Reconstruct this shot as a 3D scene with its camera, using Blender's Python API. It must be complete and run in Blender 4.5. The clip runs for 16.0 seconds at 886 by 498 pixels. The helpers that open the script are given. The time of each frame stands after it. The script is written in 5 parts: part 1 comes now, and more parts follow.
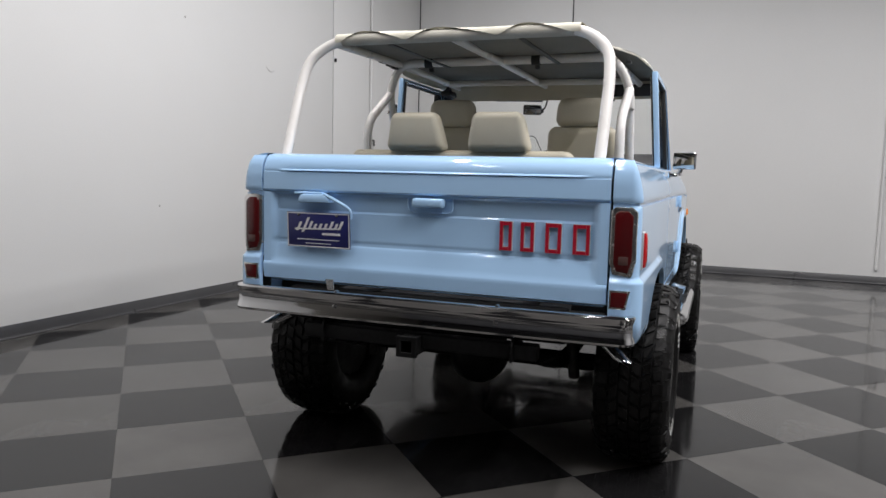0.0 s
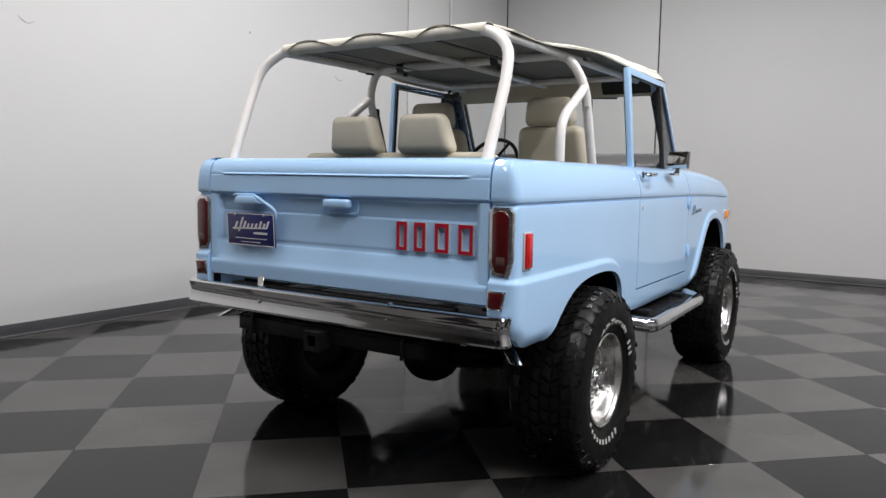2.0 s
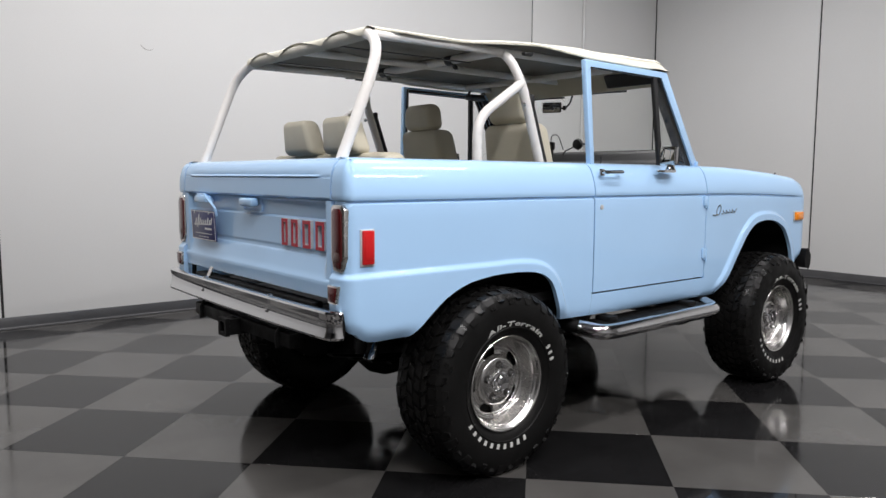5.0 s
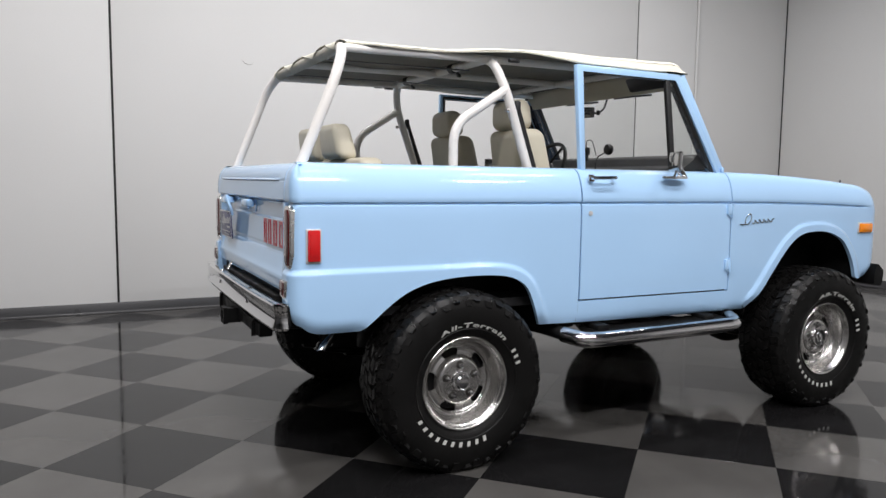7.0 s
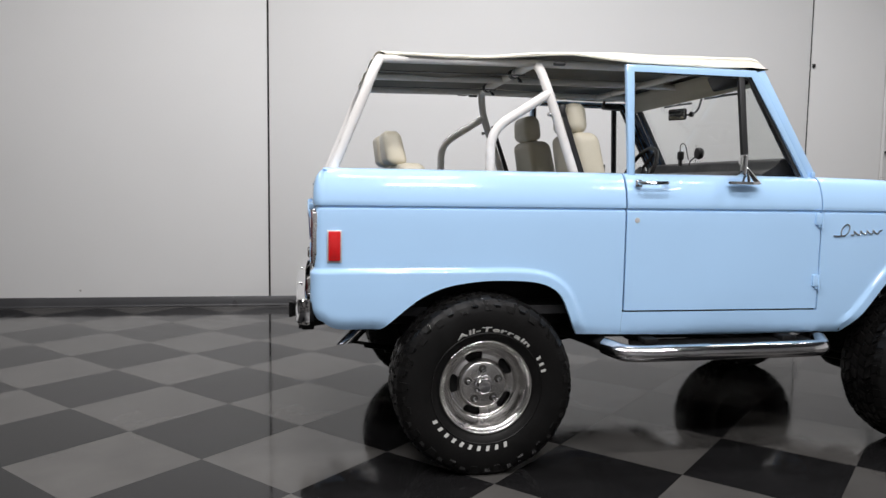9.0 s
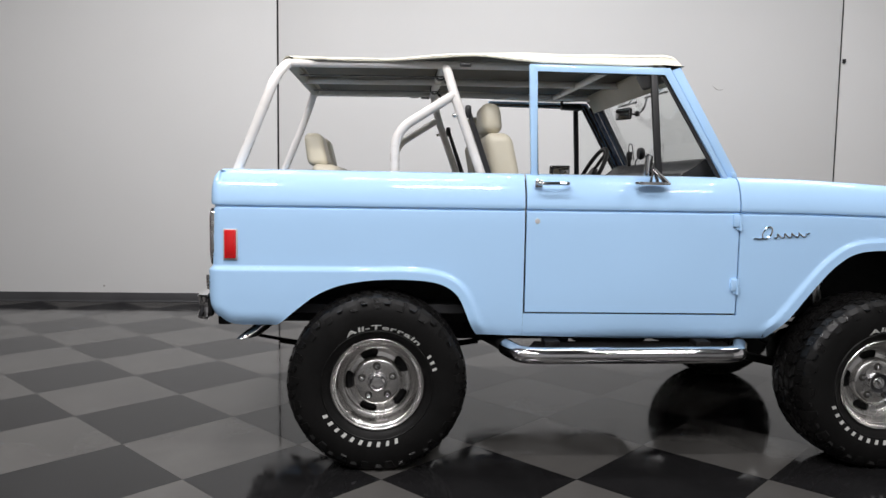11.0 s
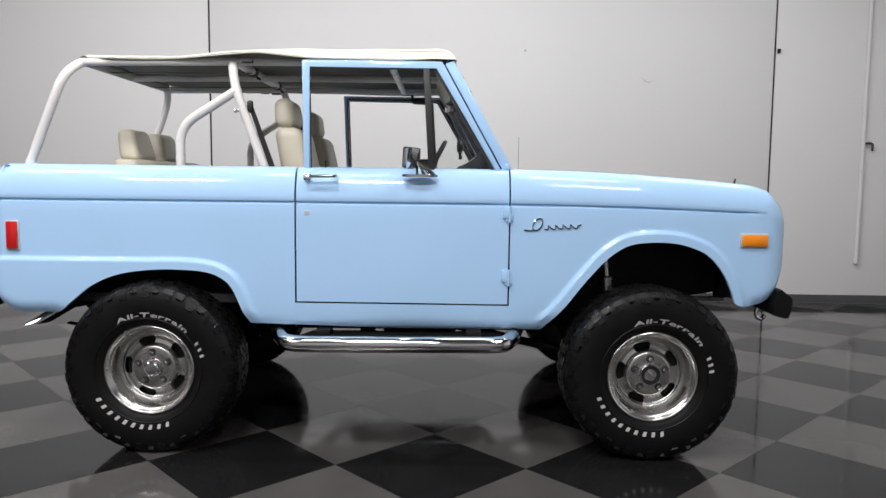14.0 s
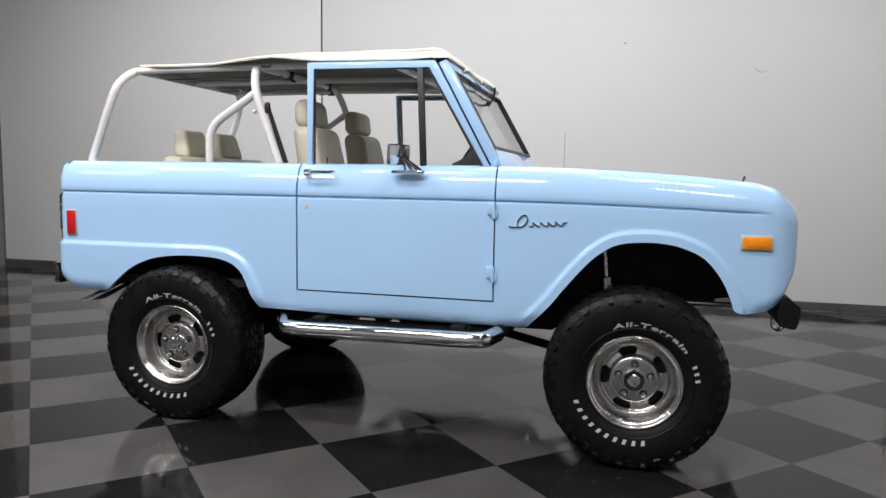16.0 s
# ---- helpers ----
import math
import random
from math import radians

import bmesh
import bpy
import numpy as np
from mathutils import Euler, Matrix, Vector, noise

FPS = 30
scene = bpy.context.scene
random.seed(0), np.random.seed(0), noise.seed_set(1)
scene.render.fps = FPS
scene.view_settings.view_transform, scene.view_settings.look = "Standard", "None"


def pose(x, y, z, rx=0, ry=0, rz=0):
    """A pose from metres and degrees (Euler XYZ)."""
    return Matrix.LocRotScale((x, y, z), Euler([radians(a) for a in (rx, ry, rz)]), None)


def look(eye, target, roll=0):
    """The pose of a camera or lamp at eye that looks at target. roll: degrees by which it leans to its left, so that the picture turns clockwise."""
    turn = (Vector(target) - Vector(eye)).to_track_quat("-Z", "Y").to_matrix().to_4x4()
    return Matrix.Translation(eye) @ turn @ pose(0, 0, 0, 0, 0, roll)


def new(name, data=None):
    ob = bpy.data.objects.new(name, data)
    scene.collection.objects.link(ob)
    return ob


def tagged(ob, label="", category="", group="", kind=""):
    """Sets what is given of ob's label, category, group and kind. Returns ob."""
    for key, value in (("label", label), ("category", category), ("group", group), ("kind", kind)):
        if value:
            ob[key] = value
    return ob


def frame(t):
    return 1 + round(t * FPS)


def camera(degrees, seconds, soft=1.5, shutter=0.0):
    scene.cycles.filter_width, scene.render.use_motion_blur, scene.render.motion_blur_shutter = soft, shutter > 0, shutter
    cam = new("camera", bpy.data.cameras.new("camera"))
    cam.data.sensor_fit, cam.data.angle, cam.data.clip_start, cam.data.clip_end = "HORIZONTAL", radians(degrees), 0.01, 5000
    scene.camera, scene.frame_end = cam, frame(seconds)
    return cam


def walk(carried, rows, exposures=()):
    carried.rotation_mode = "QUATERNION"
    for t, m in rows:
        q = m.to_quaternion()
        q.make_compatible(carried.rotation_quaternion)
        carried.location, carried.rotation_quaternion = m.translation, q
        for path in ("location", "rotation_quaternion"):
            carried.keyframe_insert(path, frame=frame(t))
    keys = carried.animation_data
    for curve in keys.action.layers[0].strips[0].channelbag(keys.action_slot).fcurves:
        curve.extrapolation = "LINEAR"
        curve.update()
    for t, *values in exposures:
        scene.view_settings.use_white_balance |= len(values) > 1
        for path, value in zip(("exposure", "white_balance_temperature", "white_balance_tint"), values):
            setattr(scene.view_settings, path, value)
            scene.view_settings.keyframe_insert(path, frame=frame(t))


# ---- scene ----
cam = camera(62.75, 16.0)
PATH = [
    (0, (-2.902, -3.170, 1.277), (-2.146, -1.330, 1.073), 1.35),
    (0.5, (-2.664, -3.268, 1.277), (-2.021, -1.384, 1.085), 1.13),
    (1, (-2.436, -3.353, 1.279), (-1.894, -1.437, 1.089), 1.20),
    (1.5, (-2.217, -3.430, 1.282), (-1.758, -1.493, 1.089), 1.09),
    (2, (-1.998, -3.499, 1.284), (-1.624, -1.545, 1.083), 0.83),
    (2.5, (-1.764, -3.559, 1.285), (-1.481, -1.592, 1.066), 1.01),
    (3, (-1.530, -3.610, 1.286), (-1.334, -1.632, 1.070), 1.01),
    (3.5, (-1.285, -3.647, 1.282), (-1.195, -1.659, 1.078), 0.90),
    (4, (-1.026, -3.671, 1.286), (-1.045, -1.682, 1.076), 1.00),
    (4.2, (-0.940, -3.658, 1.284), (-1.012, -1.670, 1.080), 0.88),
    (6.3, (0.006, -3.576, 1.286), (-0.514, -1.655, 1.084), 0.40),
    (6.5, (0.092, -3.564, 1.287), (-0.479, -1.657, 1.093), 0.73),
    (7, (0.279, -3.523, 1.287), (-0.407, -1.654, 1.097), 0.63),
    (7.5, (0.484, -3.469, 1.285), (-0.341, -1.656, 1.104), 0.70),
    (8, (0.666, -3.387, 1.288), (-0.275, -1.632, 1.108), 0.67),
    (8.2, (0.737, -3.350, 1.283), (-0.263, -1.627, 1.105), 0.72),
    (10.3, (1.447, -2.883, 1.285), (0.109, -1.407, 1.109), 0.70),
    (10.5, (1.521, -2.828, 1.283), (0.170, -1.364, 1.109), 0.75),
    (11, (1.688, -2.688, 1.285), (0.326, -1.233, 1.113), 0.77),
    (11.5, (1.851, -2.550, 1.289), (0.472, -1.112, 1.115), 0.71),
    (12, (1.986, -2.425, 1.285), (0.603, -0.990, 1.114), 0.70),
    (12.5, (2.160, -2.273, 1.284), (0.759, -0.856, 1.114), 0.60),
    (13, (2.330, -2.133, 1.288), (0.924, -0.722, 1.113), 0.57),
    (13.5, (2.498, -1.987, 1.285), (1.076, -0.592, 1.104), 0.53),
    (14, (2.655, -1.838, 1.285), (1.204, -0.474, 1.100), 0.55),
    (14.5, (2.801, -1.697, 1.290), (1.303, -0.385, 1.100), 0.63),
    (15, (2.957, -1.534, 1.292), (1.402, -0.292, 1.098), 0.64),
    (15.5, (3.106, -1.351, 1.289), (1.448, -0.250, 1.094), 0.63),
    (16, (3.238, -1.160, 1.290), (1.504, -0.183, 1.092), 0.79),
]
walk(cam, [(t, look(eye, target, roll)) for t, eye, target, roll in PATH])

# ---- world and lights ----
# The truck stands at TRUCK, turned by TURN degrees; the walls run at 45 degrees to the floor tiles.
TRUCK, TURN, WALLS = (-1.380, 0.079), 46.9, 45.0
WALL_LEFT, WALL_FRONT, WALL_RIGHT, WALL_BACK, CEILING = 3.755, 7.34, -7.5, -10.0, 5.2
ROOM = Matrix.Translation((-1.365, 0.065, 0)) @ Matrix.Rotation(radians(WALLS), 4, "Z")

world = bpy.data.worlds.new("hall_air")
world.use_nodes = True
world.node_tree.nodes["Background"].inputs["Color"].default_value = (0.75, 0.8, 0.9, 1)
world.node_tree.nodes["Background"].inputs["Strength"].default_value = 0.02
scene.world = world
scene.view_settings.exposure = -0.06

# strip lamps under the ceiling, in rows along the hall: place (x, y) in the hall, watts
STRIPS = [(-5.05, -2.7, 24.8), (-2.4, -2.7, 80.6), (0.25, -2.7, 80.6), (2.9, -2.7, 54.6),
          (-4.4, -5.0, 24.8), (-1.75, -5.0, 145.7), (0.9, -5.0, 145.7), (3.55, -5.0, 54.6),
          (-3.7, -0.3, 15.4), (-1.1, -0.3, 33.9), (1.55, -0.3, 33.9), (4.2, -0.3, 17.6),
          (-3.7, 1.1, 27.8), (-1.1, 1.1, 61.5), (1.55, 1.1, 70.8), (4.2, 1.1, 52.2)]
STRIP_LONG, STRIP_WIDE, STRIP_Z = 1.25, 0.14, 4.9
for sx, sy, watts in STRIPS:
    data = bpy.data.lights.new("strip_glow", "AREA")
    data.shape, data.size, data.size_y, data.energy, data.color = "RECTANGLE", STRIP_LONG, STRIP_WIDE, watts, (1.0, 0.975, 0.985)
    glow = new("strip_glow", data)
    glow.matrix_world = ROOM @ Matrix.Translation((sx, sy, STRIP_Z - 0.012))


# ---- materials ----
def material(name, color, rough=0.5, metal=0.0, coat=0.0, grain=0.0, grain_scale=60.0, stain=0.0, stain_scale=3.0,
             bump=0.0, bump_scale=200.0, rough_var=0.0, spec=0.5, per_object=0.0, sheen=0.0):
    """A surface with fine grain, broad stains, relief and uneven gloss, in object space metres."""
    m = bpy.data.materials.new(name)
    m.use_nodes = True
    nt = m.node_tree
    n, link = nt.nodes, nt.links.new
    b = n["Principled BSDF"]
    b.inputs["Base Color"].default_value = (*color, 1)
    b.inputs["Roughness"].default_value = rough
    b.inputs["Metallic"].default_value = metal
    b.inputs["Coat Weight"].default_value = coat
    b.inputs["Coat Roughness"].default_value = 0.05
    b.inputs["Specular IOR Level"].default_value = spec
    b.inputs["Sheen Weight"].default_value = sheen
    co = n.new("ShaderNodeTexCoord")

    def tex(scale, detail=4.0):
        t = n.new("ShaderNodeTexNoise")
        t.inputs["Scale"].default_value, t.inputs["Detail"].default_value = scale, detail
        link(co.outputs["Object"], t.inputs["Vector"])
        return t.outputs["Fac"]

    def span(fac, lo, hi):
        r = n.new("ShaderNodeMapRange")
        r.inputs["From Min"].default_value, r.inputs["From Max"].default_value = 0.3, 0.7
        r.inputs["To Min"].default_value, r.inputs["To Max"].default_value = lo, hi
        link(fac, r.inputs["Value"])
        return r.outputs["Result"]

    value = None
    for amount, scale in ((grain, grain_scale), (stain, stain_scale)):
        if amount:
            v = span(tex(scale), 1 - amount, 1 + amount)
            if value is not None:
                mul = n.new("ShaderNodeMath")
                mul.operation = "MULTIPLY"
                link(value, mul.inputs[0]), link(v, mul.inputs[1])
                v = mul.outputs[0]
            value = v
    if per_object:
        info = n.new("ShaderNodeObjectInfo")
        r = n.new("ShaderNodeMapRange")
        r.inputs["To Min"].default_value, r.inputs["To Max"].default_value = 1 - per_object, 1 + per_object
        link(info.outputs["Random"], r.inputs["Value"])
        v = r.outputs["Result"]
        if value is not None:
            mul = n.new("ShaderNodeMath")
            mul.operation = "MULTIPLY"
            link(value, mul.inputs[0]), link(v, mul.inputs[1])
            v = mul.outputs[0]
        value = v
    if value is not None:
        hsv = n.new("ShaderNodeHueSaturation")
        hsv.inputs["Color"].default_value = (*color, 1)
        link(value, hsv.inputs["Value"])
        link(hsv.outputs["Color"], b.inputs["Base Color"])
    if rough_var:
        link(span(tex(stain_scale * 2.3), max(0.02, rough - rough_var), rough + rough_var), b.inputs["Roughness"])
    if bump:
        bm_node = n.new("ShaderNodeBump")
        bm_node.inputs["Strength"].default_value, bm_node.inputs["Distance"].default_value = bump, 0.002
        link(tex(bump_scale), bm_node.inputs["Height"])
        link(bm_node.outputs["Normal"], b.inputs["Normal"])
    return m


PAINT = material("light_blue_paint", (0.438, 0.675, 0.962), 0.34, coat=1.0, spec=0.12, grain=0.012, grain_scale=700, stain=0.02, stain_scale=1.5, rough_var=0.02, bump=0.008, bump_scale=30)
CHROME = material("chrome", (0.72, 0.72, 0.73), 0.06, metal=1, rough_var=0.03, stain_scale=5, bump=0.02, bump_scale=18)
TIP_STEEL = material("polished_tip", (0.80, 0.79, 0.78), 0.22, metal=1, rough_var=0.08, stain_scale=20, bump=0.02, bump_scale=40)
SATIN = material("satin_silver_paint", (0.62, 0.62, 0.62), 0.35, metal=0.25, grain=0.03, grain_scale=200)
ALLOY = material("brushed_alloy", (0.63, 0.62, 0.605), 0.24, metal=1, grain=0.015, grain_scale=180, rough_var=0.04, stain_scale=4)
RUBBER = material("tyre_rubber", (0.0056, 0.0054, 0.0053), 0.50, spec=0.17, grain=0.25, grain_scale=120, stain=0.2, stain_scale=7, bump=0.15, bump_scale=300, rough_var=0.12)
WHITE_LETTER = material("raised_white_rubber", (0.50, 0.50, 0.48), 0.6, grain=0.06, grain_scale=150)
# a little darker and glossier than the tyre walls
TREAD_RUBBER = material("glossy_tread_rubber", (0.0048, 0.0046, 0.0045), 0.34, spec=0.26, grain=0.3, grain_scale=90, stain=0.3, stain_scale=9, bump=0.2, bump_scale=200, rough_var=0.15)
CAGE = material("white_powder_coat", (0.84, 0.815, 0.785), 0.3, grain=0.02, grain_scale=300, stain=0.02, bump=0.03, bump_scale=500, rough_var=0.05)
CANVAS = material("cream_canvas", (0.72, 0.69, 0.58), 0.85, grain=0.05, grain_scale=900, stain=0.08, stain_scale=6, bump=0.8, bump_scale=35, sheen=0.1)
WEBBING = material("pale_webbing", (0.50, 0.48, 0.42), 0.85, grain=0.1, grain_scale=500, stain=0.1, stain_scale=8, bump=0.2, bump_scale=600)
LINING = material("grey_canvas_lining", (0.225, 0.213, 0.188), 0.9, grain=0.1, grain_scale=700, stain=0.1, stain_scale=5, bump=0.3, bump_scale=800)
VINYL = material("beige_vinyl", (0.60, 0.555, 0.44), 0.42, grain=0.04, grain_scale=400, stain=0.04, stain_scale=6, bump=0.12, bump_scale=500, rough_var=0.06)
BLACK = material("black_chassis_paint", (0.0060, 0.0060, 0.0063), 0.55, spec=0.2, grain=0.3, grain_scale=60, stain=0.35, stain_scale=6, rough_var=0.15, bump=0.1, bump_scale=150)
# blue of the inner pillars with their shade put into the colour
SHADED_PILLAR = material("shaded_pillar_blue", (0.020, 0.033, 0.056), 0.28, coat=0.4, grain=0.08, grain_scale=250, rough_var=0.05)
TRIM = material("black_vinyl_trim", (0.016, 0.016, 0.017), 0.45, grain=0.15, grain_scale=250, bump=0.15, bump_scale=350, rough_var=0.08)
DARK_STEEL = material("cast_steel", (0.05, 0.048, 0.045), 0.55, metal=0.6, grain=0.2, grain_scale=90, stain=0.3, stain_scale=8, bump=0.2, bump_scale=120)
RED_LENS = material("red_lens", (0.62, 0.012, 0.014), 0.12, coat=0.5, grain=0.12, grain_scale=500, bump=0.25, bump_scale=260)
DARK_LENS = material("dark_red_lens", (0.075, 0.005, 0.006), 0.10, coat=0.5, grain=0.15, grain_scale=400, bump=0.25, bump_scale=260)
CLEAR_LENS = material("clear_lens", (0.10, 0.055, 0.05), 0.12, coat=0.5, grain=0.2, grain_scale=400, bump=0.3, bump_scale=260)
AMBER_LENS = material("amber_lens", (1.0, 0.30, 0.010), 0.12, coat=0.5, grain=0.1, grain_scale=400, bump=0.25, bump_scale=260)
RED_BADGE = material("red_enamel", (0.42, 0.010, 0.03), 0.28, grain=0.03, grain_scale=300)
PLATE_BLUE = material("navy_plate_enamel", (0.022, 0.025, 0.13), 0.3, grain=0.05, grain_scale=200)
PLATE_WHITE = material("white_print", (0.78, 0.78, 0.78), 0.4, grain=0.02)
WALL = material("white_wall_paint", (0.78, 0.78, 0.77), 0.62, grain=0.012, grain_scale=90, stain=0.025, stain_scale=0.5, bump=0.12, bump_scale=140, rough_var=0.06)
# unlit end of the hall, its darkness put into the colour
DIM_WALL = material("unlit_wall_tone", (0.08, 0.08, 0.085), 0.6, grain=0.03, grain_scale=90, stain=0.06, stain_scale=0.5, bump=0.1, bump_scale=140)
BASEBOARD = material("dark_rubber_baseboard", (0.055, 0.055, 0.058), 0.35, grain=0.08, grain_scale=60, stain=0.12, stain_scale=2, rough_var=0.08)
JOINT = material("black_joint_filler", (0.012, 0.012, 0.012), 0.7, grain=0.2)
CEIL = material("dark_ceiling_deck", (0.10, 0.10, 0.11), 0.8, grain=0.1, grain_scale=8, stain=0.1, stain_scale=0.5)
PIPE = material("white_conduit", (0.72, 0.72, 0.71), 0.35, grain=0.03, grain_scale=80)
LAMP_BODY = material("white_lamp_housing", (0.75, 0.75, 0.74), 0.4, grain=0.02)
TILE_LIGHT = material("light_grey_tile", (0.070, 0.0672, 0.0637), 0.10, spec=0.29, grain=0.07, grain_scale=220, stain=0.16, stain_scale=2.6, per_object=0.05, rough_var=0.07, bump=0.02, bump_scale=6)
TILE_DARK = material("charcoal_tile", (0.0100, 0.0098, 0.0102), 0.09, spec=0.235, grain=0.12, grain_scale=220, stain=0.2, stain_scale=2.6, per_object=0.08, rough_var=0.07, bump=0.02, bump_scale=6)
GROUT = material("dark_joint_bed", (0.05, 0.05, 0.05), 0.8, grain=0.2)
MIRROR = material("mirror_glass", (0.45, 0.45, 0.44), 0.02, metal=1)
CARPET = material("dark_grey_carpet", (0.03, 0.03, 0.032), 0.95, grain=0.3, grain_scale=300, bump=0.4, bump_scale=400)


def glass_material():
    """Thin clear glass: mostly see-through, glossy at grazing angles."""
    m = bpy.data.materials.new("clear_glass")
    m.use_nodes = True
    n, link = m.node_tree.nodes, m.node_tree.links.new
    n.remove(n["Principled BSDF"])
    clear, gloss, mix, facing = n.new("ShaderNodeBsdfTransparent"), n.new("ShaderNodeBsdfGlossy"), n.new("ShaderNodeMixShader"), n.new("ShaderNodeLayerWeight")
    clear.inputs["Color"].default_value = (0.978, 0.986, 0.982, 1)
    gloss.inputs["Roughness"].default_value = 0.02
    facing.inputs["Blend"].default_value = 0.5
    # Schlick's law: 3 per cent head on, all at a glancing angle
    power, rise = n.new("ShaderNodeMath"), n.new("ShaderNodeMath")
    power.operation, rise.operation = "POWER", "MULTIPLY_ADD"
    power.inputs[1].default_value, rise.inputs[1].default_value, rise.inputs[2].default_value = 5.0, 0.97, 0.03
    link(facing.outputs["Facing"], power.inputs[0]), link(power.outputs[0], rise.inputs[0]), link(rise.outputs[0], mix.inputs[0])
    link(clear.outputs[0], mix.inputs[1]), link(gloss.outputs[0], mix.inputs[2])
    link(mix.outputs[0], n["Material Output"].inputs["Surface"])
    return m


GLASS = glass_material()


# ---- mesh tools ----
def to_mesh(name, bm, mat, sharp=32, flat=False):
    bmesh.ops.recalc_face_normals(bm, faces=bm.faces[:])
    me = bpy.data.meshes.new(name)
    bm.to_mesh(me)
    bm.free()
    for m in (mat if isinstance(mat, (list, tuple)) else [mat]):
        me.materials.append(m)
    if not flat:
        me.polygons.foreach_set("use_smooth", [True] * len(me.polygons))
        me.set_sharp_from_angle(angle=radians(sharp))
    return me


def part(name, bm, mat, parent=None, label="", at=None, sharp=32):
    """Links a bmesh (or a mesh that is there already) as one object under a thing or a part."""
    me = bm if isinstance(bm, bpy.types.Mesh) else to_mesh(name, bm, mat, sharp)
    ob = new(name, me)
    if parent is not None:
        ob.parent = parent
    if at is not None:
        ob.matrix_basis = at
    if label:
        tagged(ob, label)
    return ob


def box(bm, x0, x1, y0, y1, z0, z1, bevel=0.0, seg=2):
    m = Matrix.Translation(((x0 + x1) / 2, (y0 + y1) / 2, (z0 + z1) / 2)) @ Matrix.Diagonal((abs(x1 - x0), abs(y1 - y0), abs(z1 - z0), 1))
    r = bmesh.ops.create_cube(bm, size=1, matrix=m)
    if bevel:
        edges = {e for v in r["verts"] for e in v.link_edges}
        bmesh.ops.bevel(bm, geom=list(edges), offset=bevel, segments=seg, affect="EDGES", profile=0.5)
    return bm


def boxed(*a, **k):
    return box(bmesh.new(), *a, **k)


def grid(bm, rows, close=False):
    """Quads over a grid of points."""
    vs = [[bm.verts.new(p) for p in r] for r in rows]
    for a, b in zip(vs, vs[1:] + ([vs[0]] if close else [])):
        for i in range(len(a) - 1):
            bm.faces.new((a[i], a[i + 1], b[i + 1], b[i]))
    return vs


def bend(points, radius=0.08, steps=6):
    """Rounds the corners of a polyline."""
    pts = [Vector(p) for p in points]
    out = [pts[0]]
    for a, b, c in zip(pts, pts[1:], pts[2:]):
        r = min(radius, (b - a).length * 0.48, (c - b).length * 0.48)
        p, q = b + (a - b).normalized() * r, b + (c - b).normalized() * r
        for k in range(steps + 1):
            t = k / steps
            out.append(p * (1 - t) ** 2 + b * 2 * t * (1 - t) + q * t * t)
    out.append(pts[-1])
    return out


def tube(bm, points, r, seg=14, squash=1.0, caps=True, radii=None):
    """A round bar along a line of points."""
    pts = [Vector(p) for p in points]
    d = (pts[1] - pts[0]).normalized()
    up = Vector((0, 0, 1)) if abs(d.z) < 0.9 else Vector((1, 0, 0))
    side = d.cross(up).normalized()
    rings = []
    for i, p in enumerate(pts):
        t = (pts[min(i + 1, len(pts) - 1)] - pts[max(i - 1, 0)]).normalized()
        side = (side - t * side.dot(t)).normalized()
        other = t.cross(side)
        rr = radii[i] if radii else r
        rings.append([bm.verts.new(p + (side * math.cos(a) + other * math.sin(a) * squash) * rr)
                      for a in (2 * math.pi * k / seg for k in range(seg))])
    for a, b in zip(rings, rings[1:]):
        for k in range(seg):
            bm.faces.new((a[k], a[(k + 1) % seg], b[(k + 1) % seg], b[k]))
    if caps:
        bm.faces.new(rings[0][::-1]), bm.faces.new(rings[-1])
    return bm


def tubed(points, r, **k):
    return tube(bmesh.new(), points, r, **k)


def revolve(bm, profile, seg=48, closed=False, axis="Y", at=(0, 0, 0)):
    """Turns a profile of (radius, place along the axis) round the axis."""
    rows = []
    for k in range(seg):
        a = 2 * math.pi * k / seg
        if axis == "Y":
            rows.append([Vector((r * math.cos(a), h, r * math.sin(a))) + Vector(at) for r, h in profile])
        elif axis == "X":
            rows.append([Vector((h, r * math.cos(a), r * math.sin(a))) + Vector(at) for r, h in profile])
        else:
            rows.append([Vector((r * math.cos(a), r * math.sin(a), h)) + Vector(at) for r, h in profile])
    if closed:
        rows = [r + [r[0]] for r in rows]
    grid(bm, rows, close=True)
    bmesh.ops.remove_doubles(bm, verts=bm.verts[:], dist=1e-6)
    return bm


def prism(bm, outline, lift, bevel=0.0):
    """A flat outline of points, pushed along the vector lift to give it thickness."""
    lo = [bm.verts.new(p) for p in outline]
    hi = [bm.verts.new(Vector(p) + Vector(lift)) for p in outline]
    faces = [bm.faces.new(lo[::-1]), bm.faces.new(hi)]
    n = len(lo)
    for i in range(n):
        faces.append(bm.faces.new((lo[i], lo[(i + 1) % n], hi[(i + 1) % n], hi[i])))
    if bevel:
        edges = {e for f in faces for e in f.edges}
        bmesh.ops.bevel(bm, geom=list(edges), offset=bevel, segments=2, affect="EDGES", profile=0.5)
    return bm


def lerp_table(table, x):
    return float(np.interp(x, [a for a, _ in table], [b for _, b in table]))


def ease(a, b, x):
    t = min(1.0, max(0.0, (x - a) / (b - a)))
    return t * t * (3 - 2 * t)


# ---- hall ----
def hall_box(name, x0, x1, y0, y1, z0, z1, mat, label, category, bevel=0.0):
    ob = part(name, boxed(x0, x1, y0, y1, z0, z1, bevel=bevel), mat)
    ob.matrix_world = ROOM
    return tagged(ob, label, category, kind="structure")


THICK, GAP, DARK_END = 0.2, 0.02, -6.0


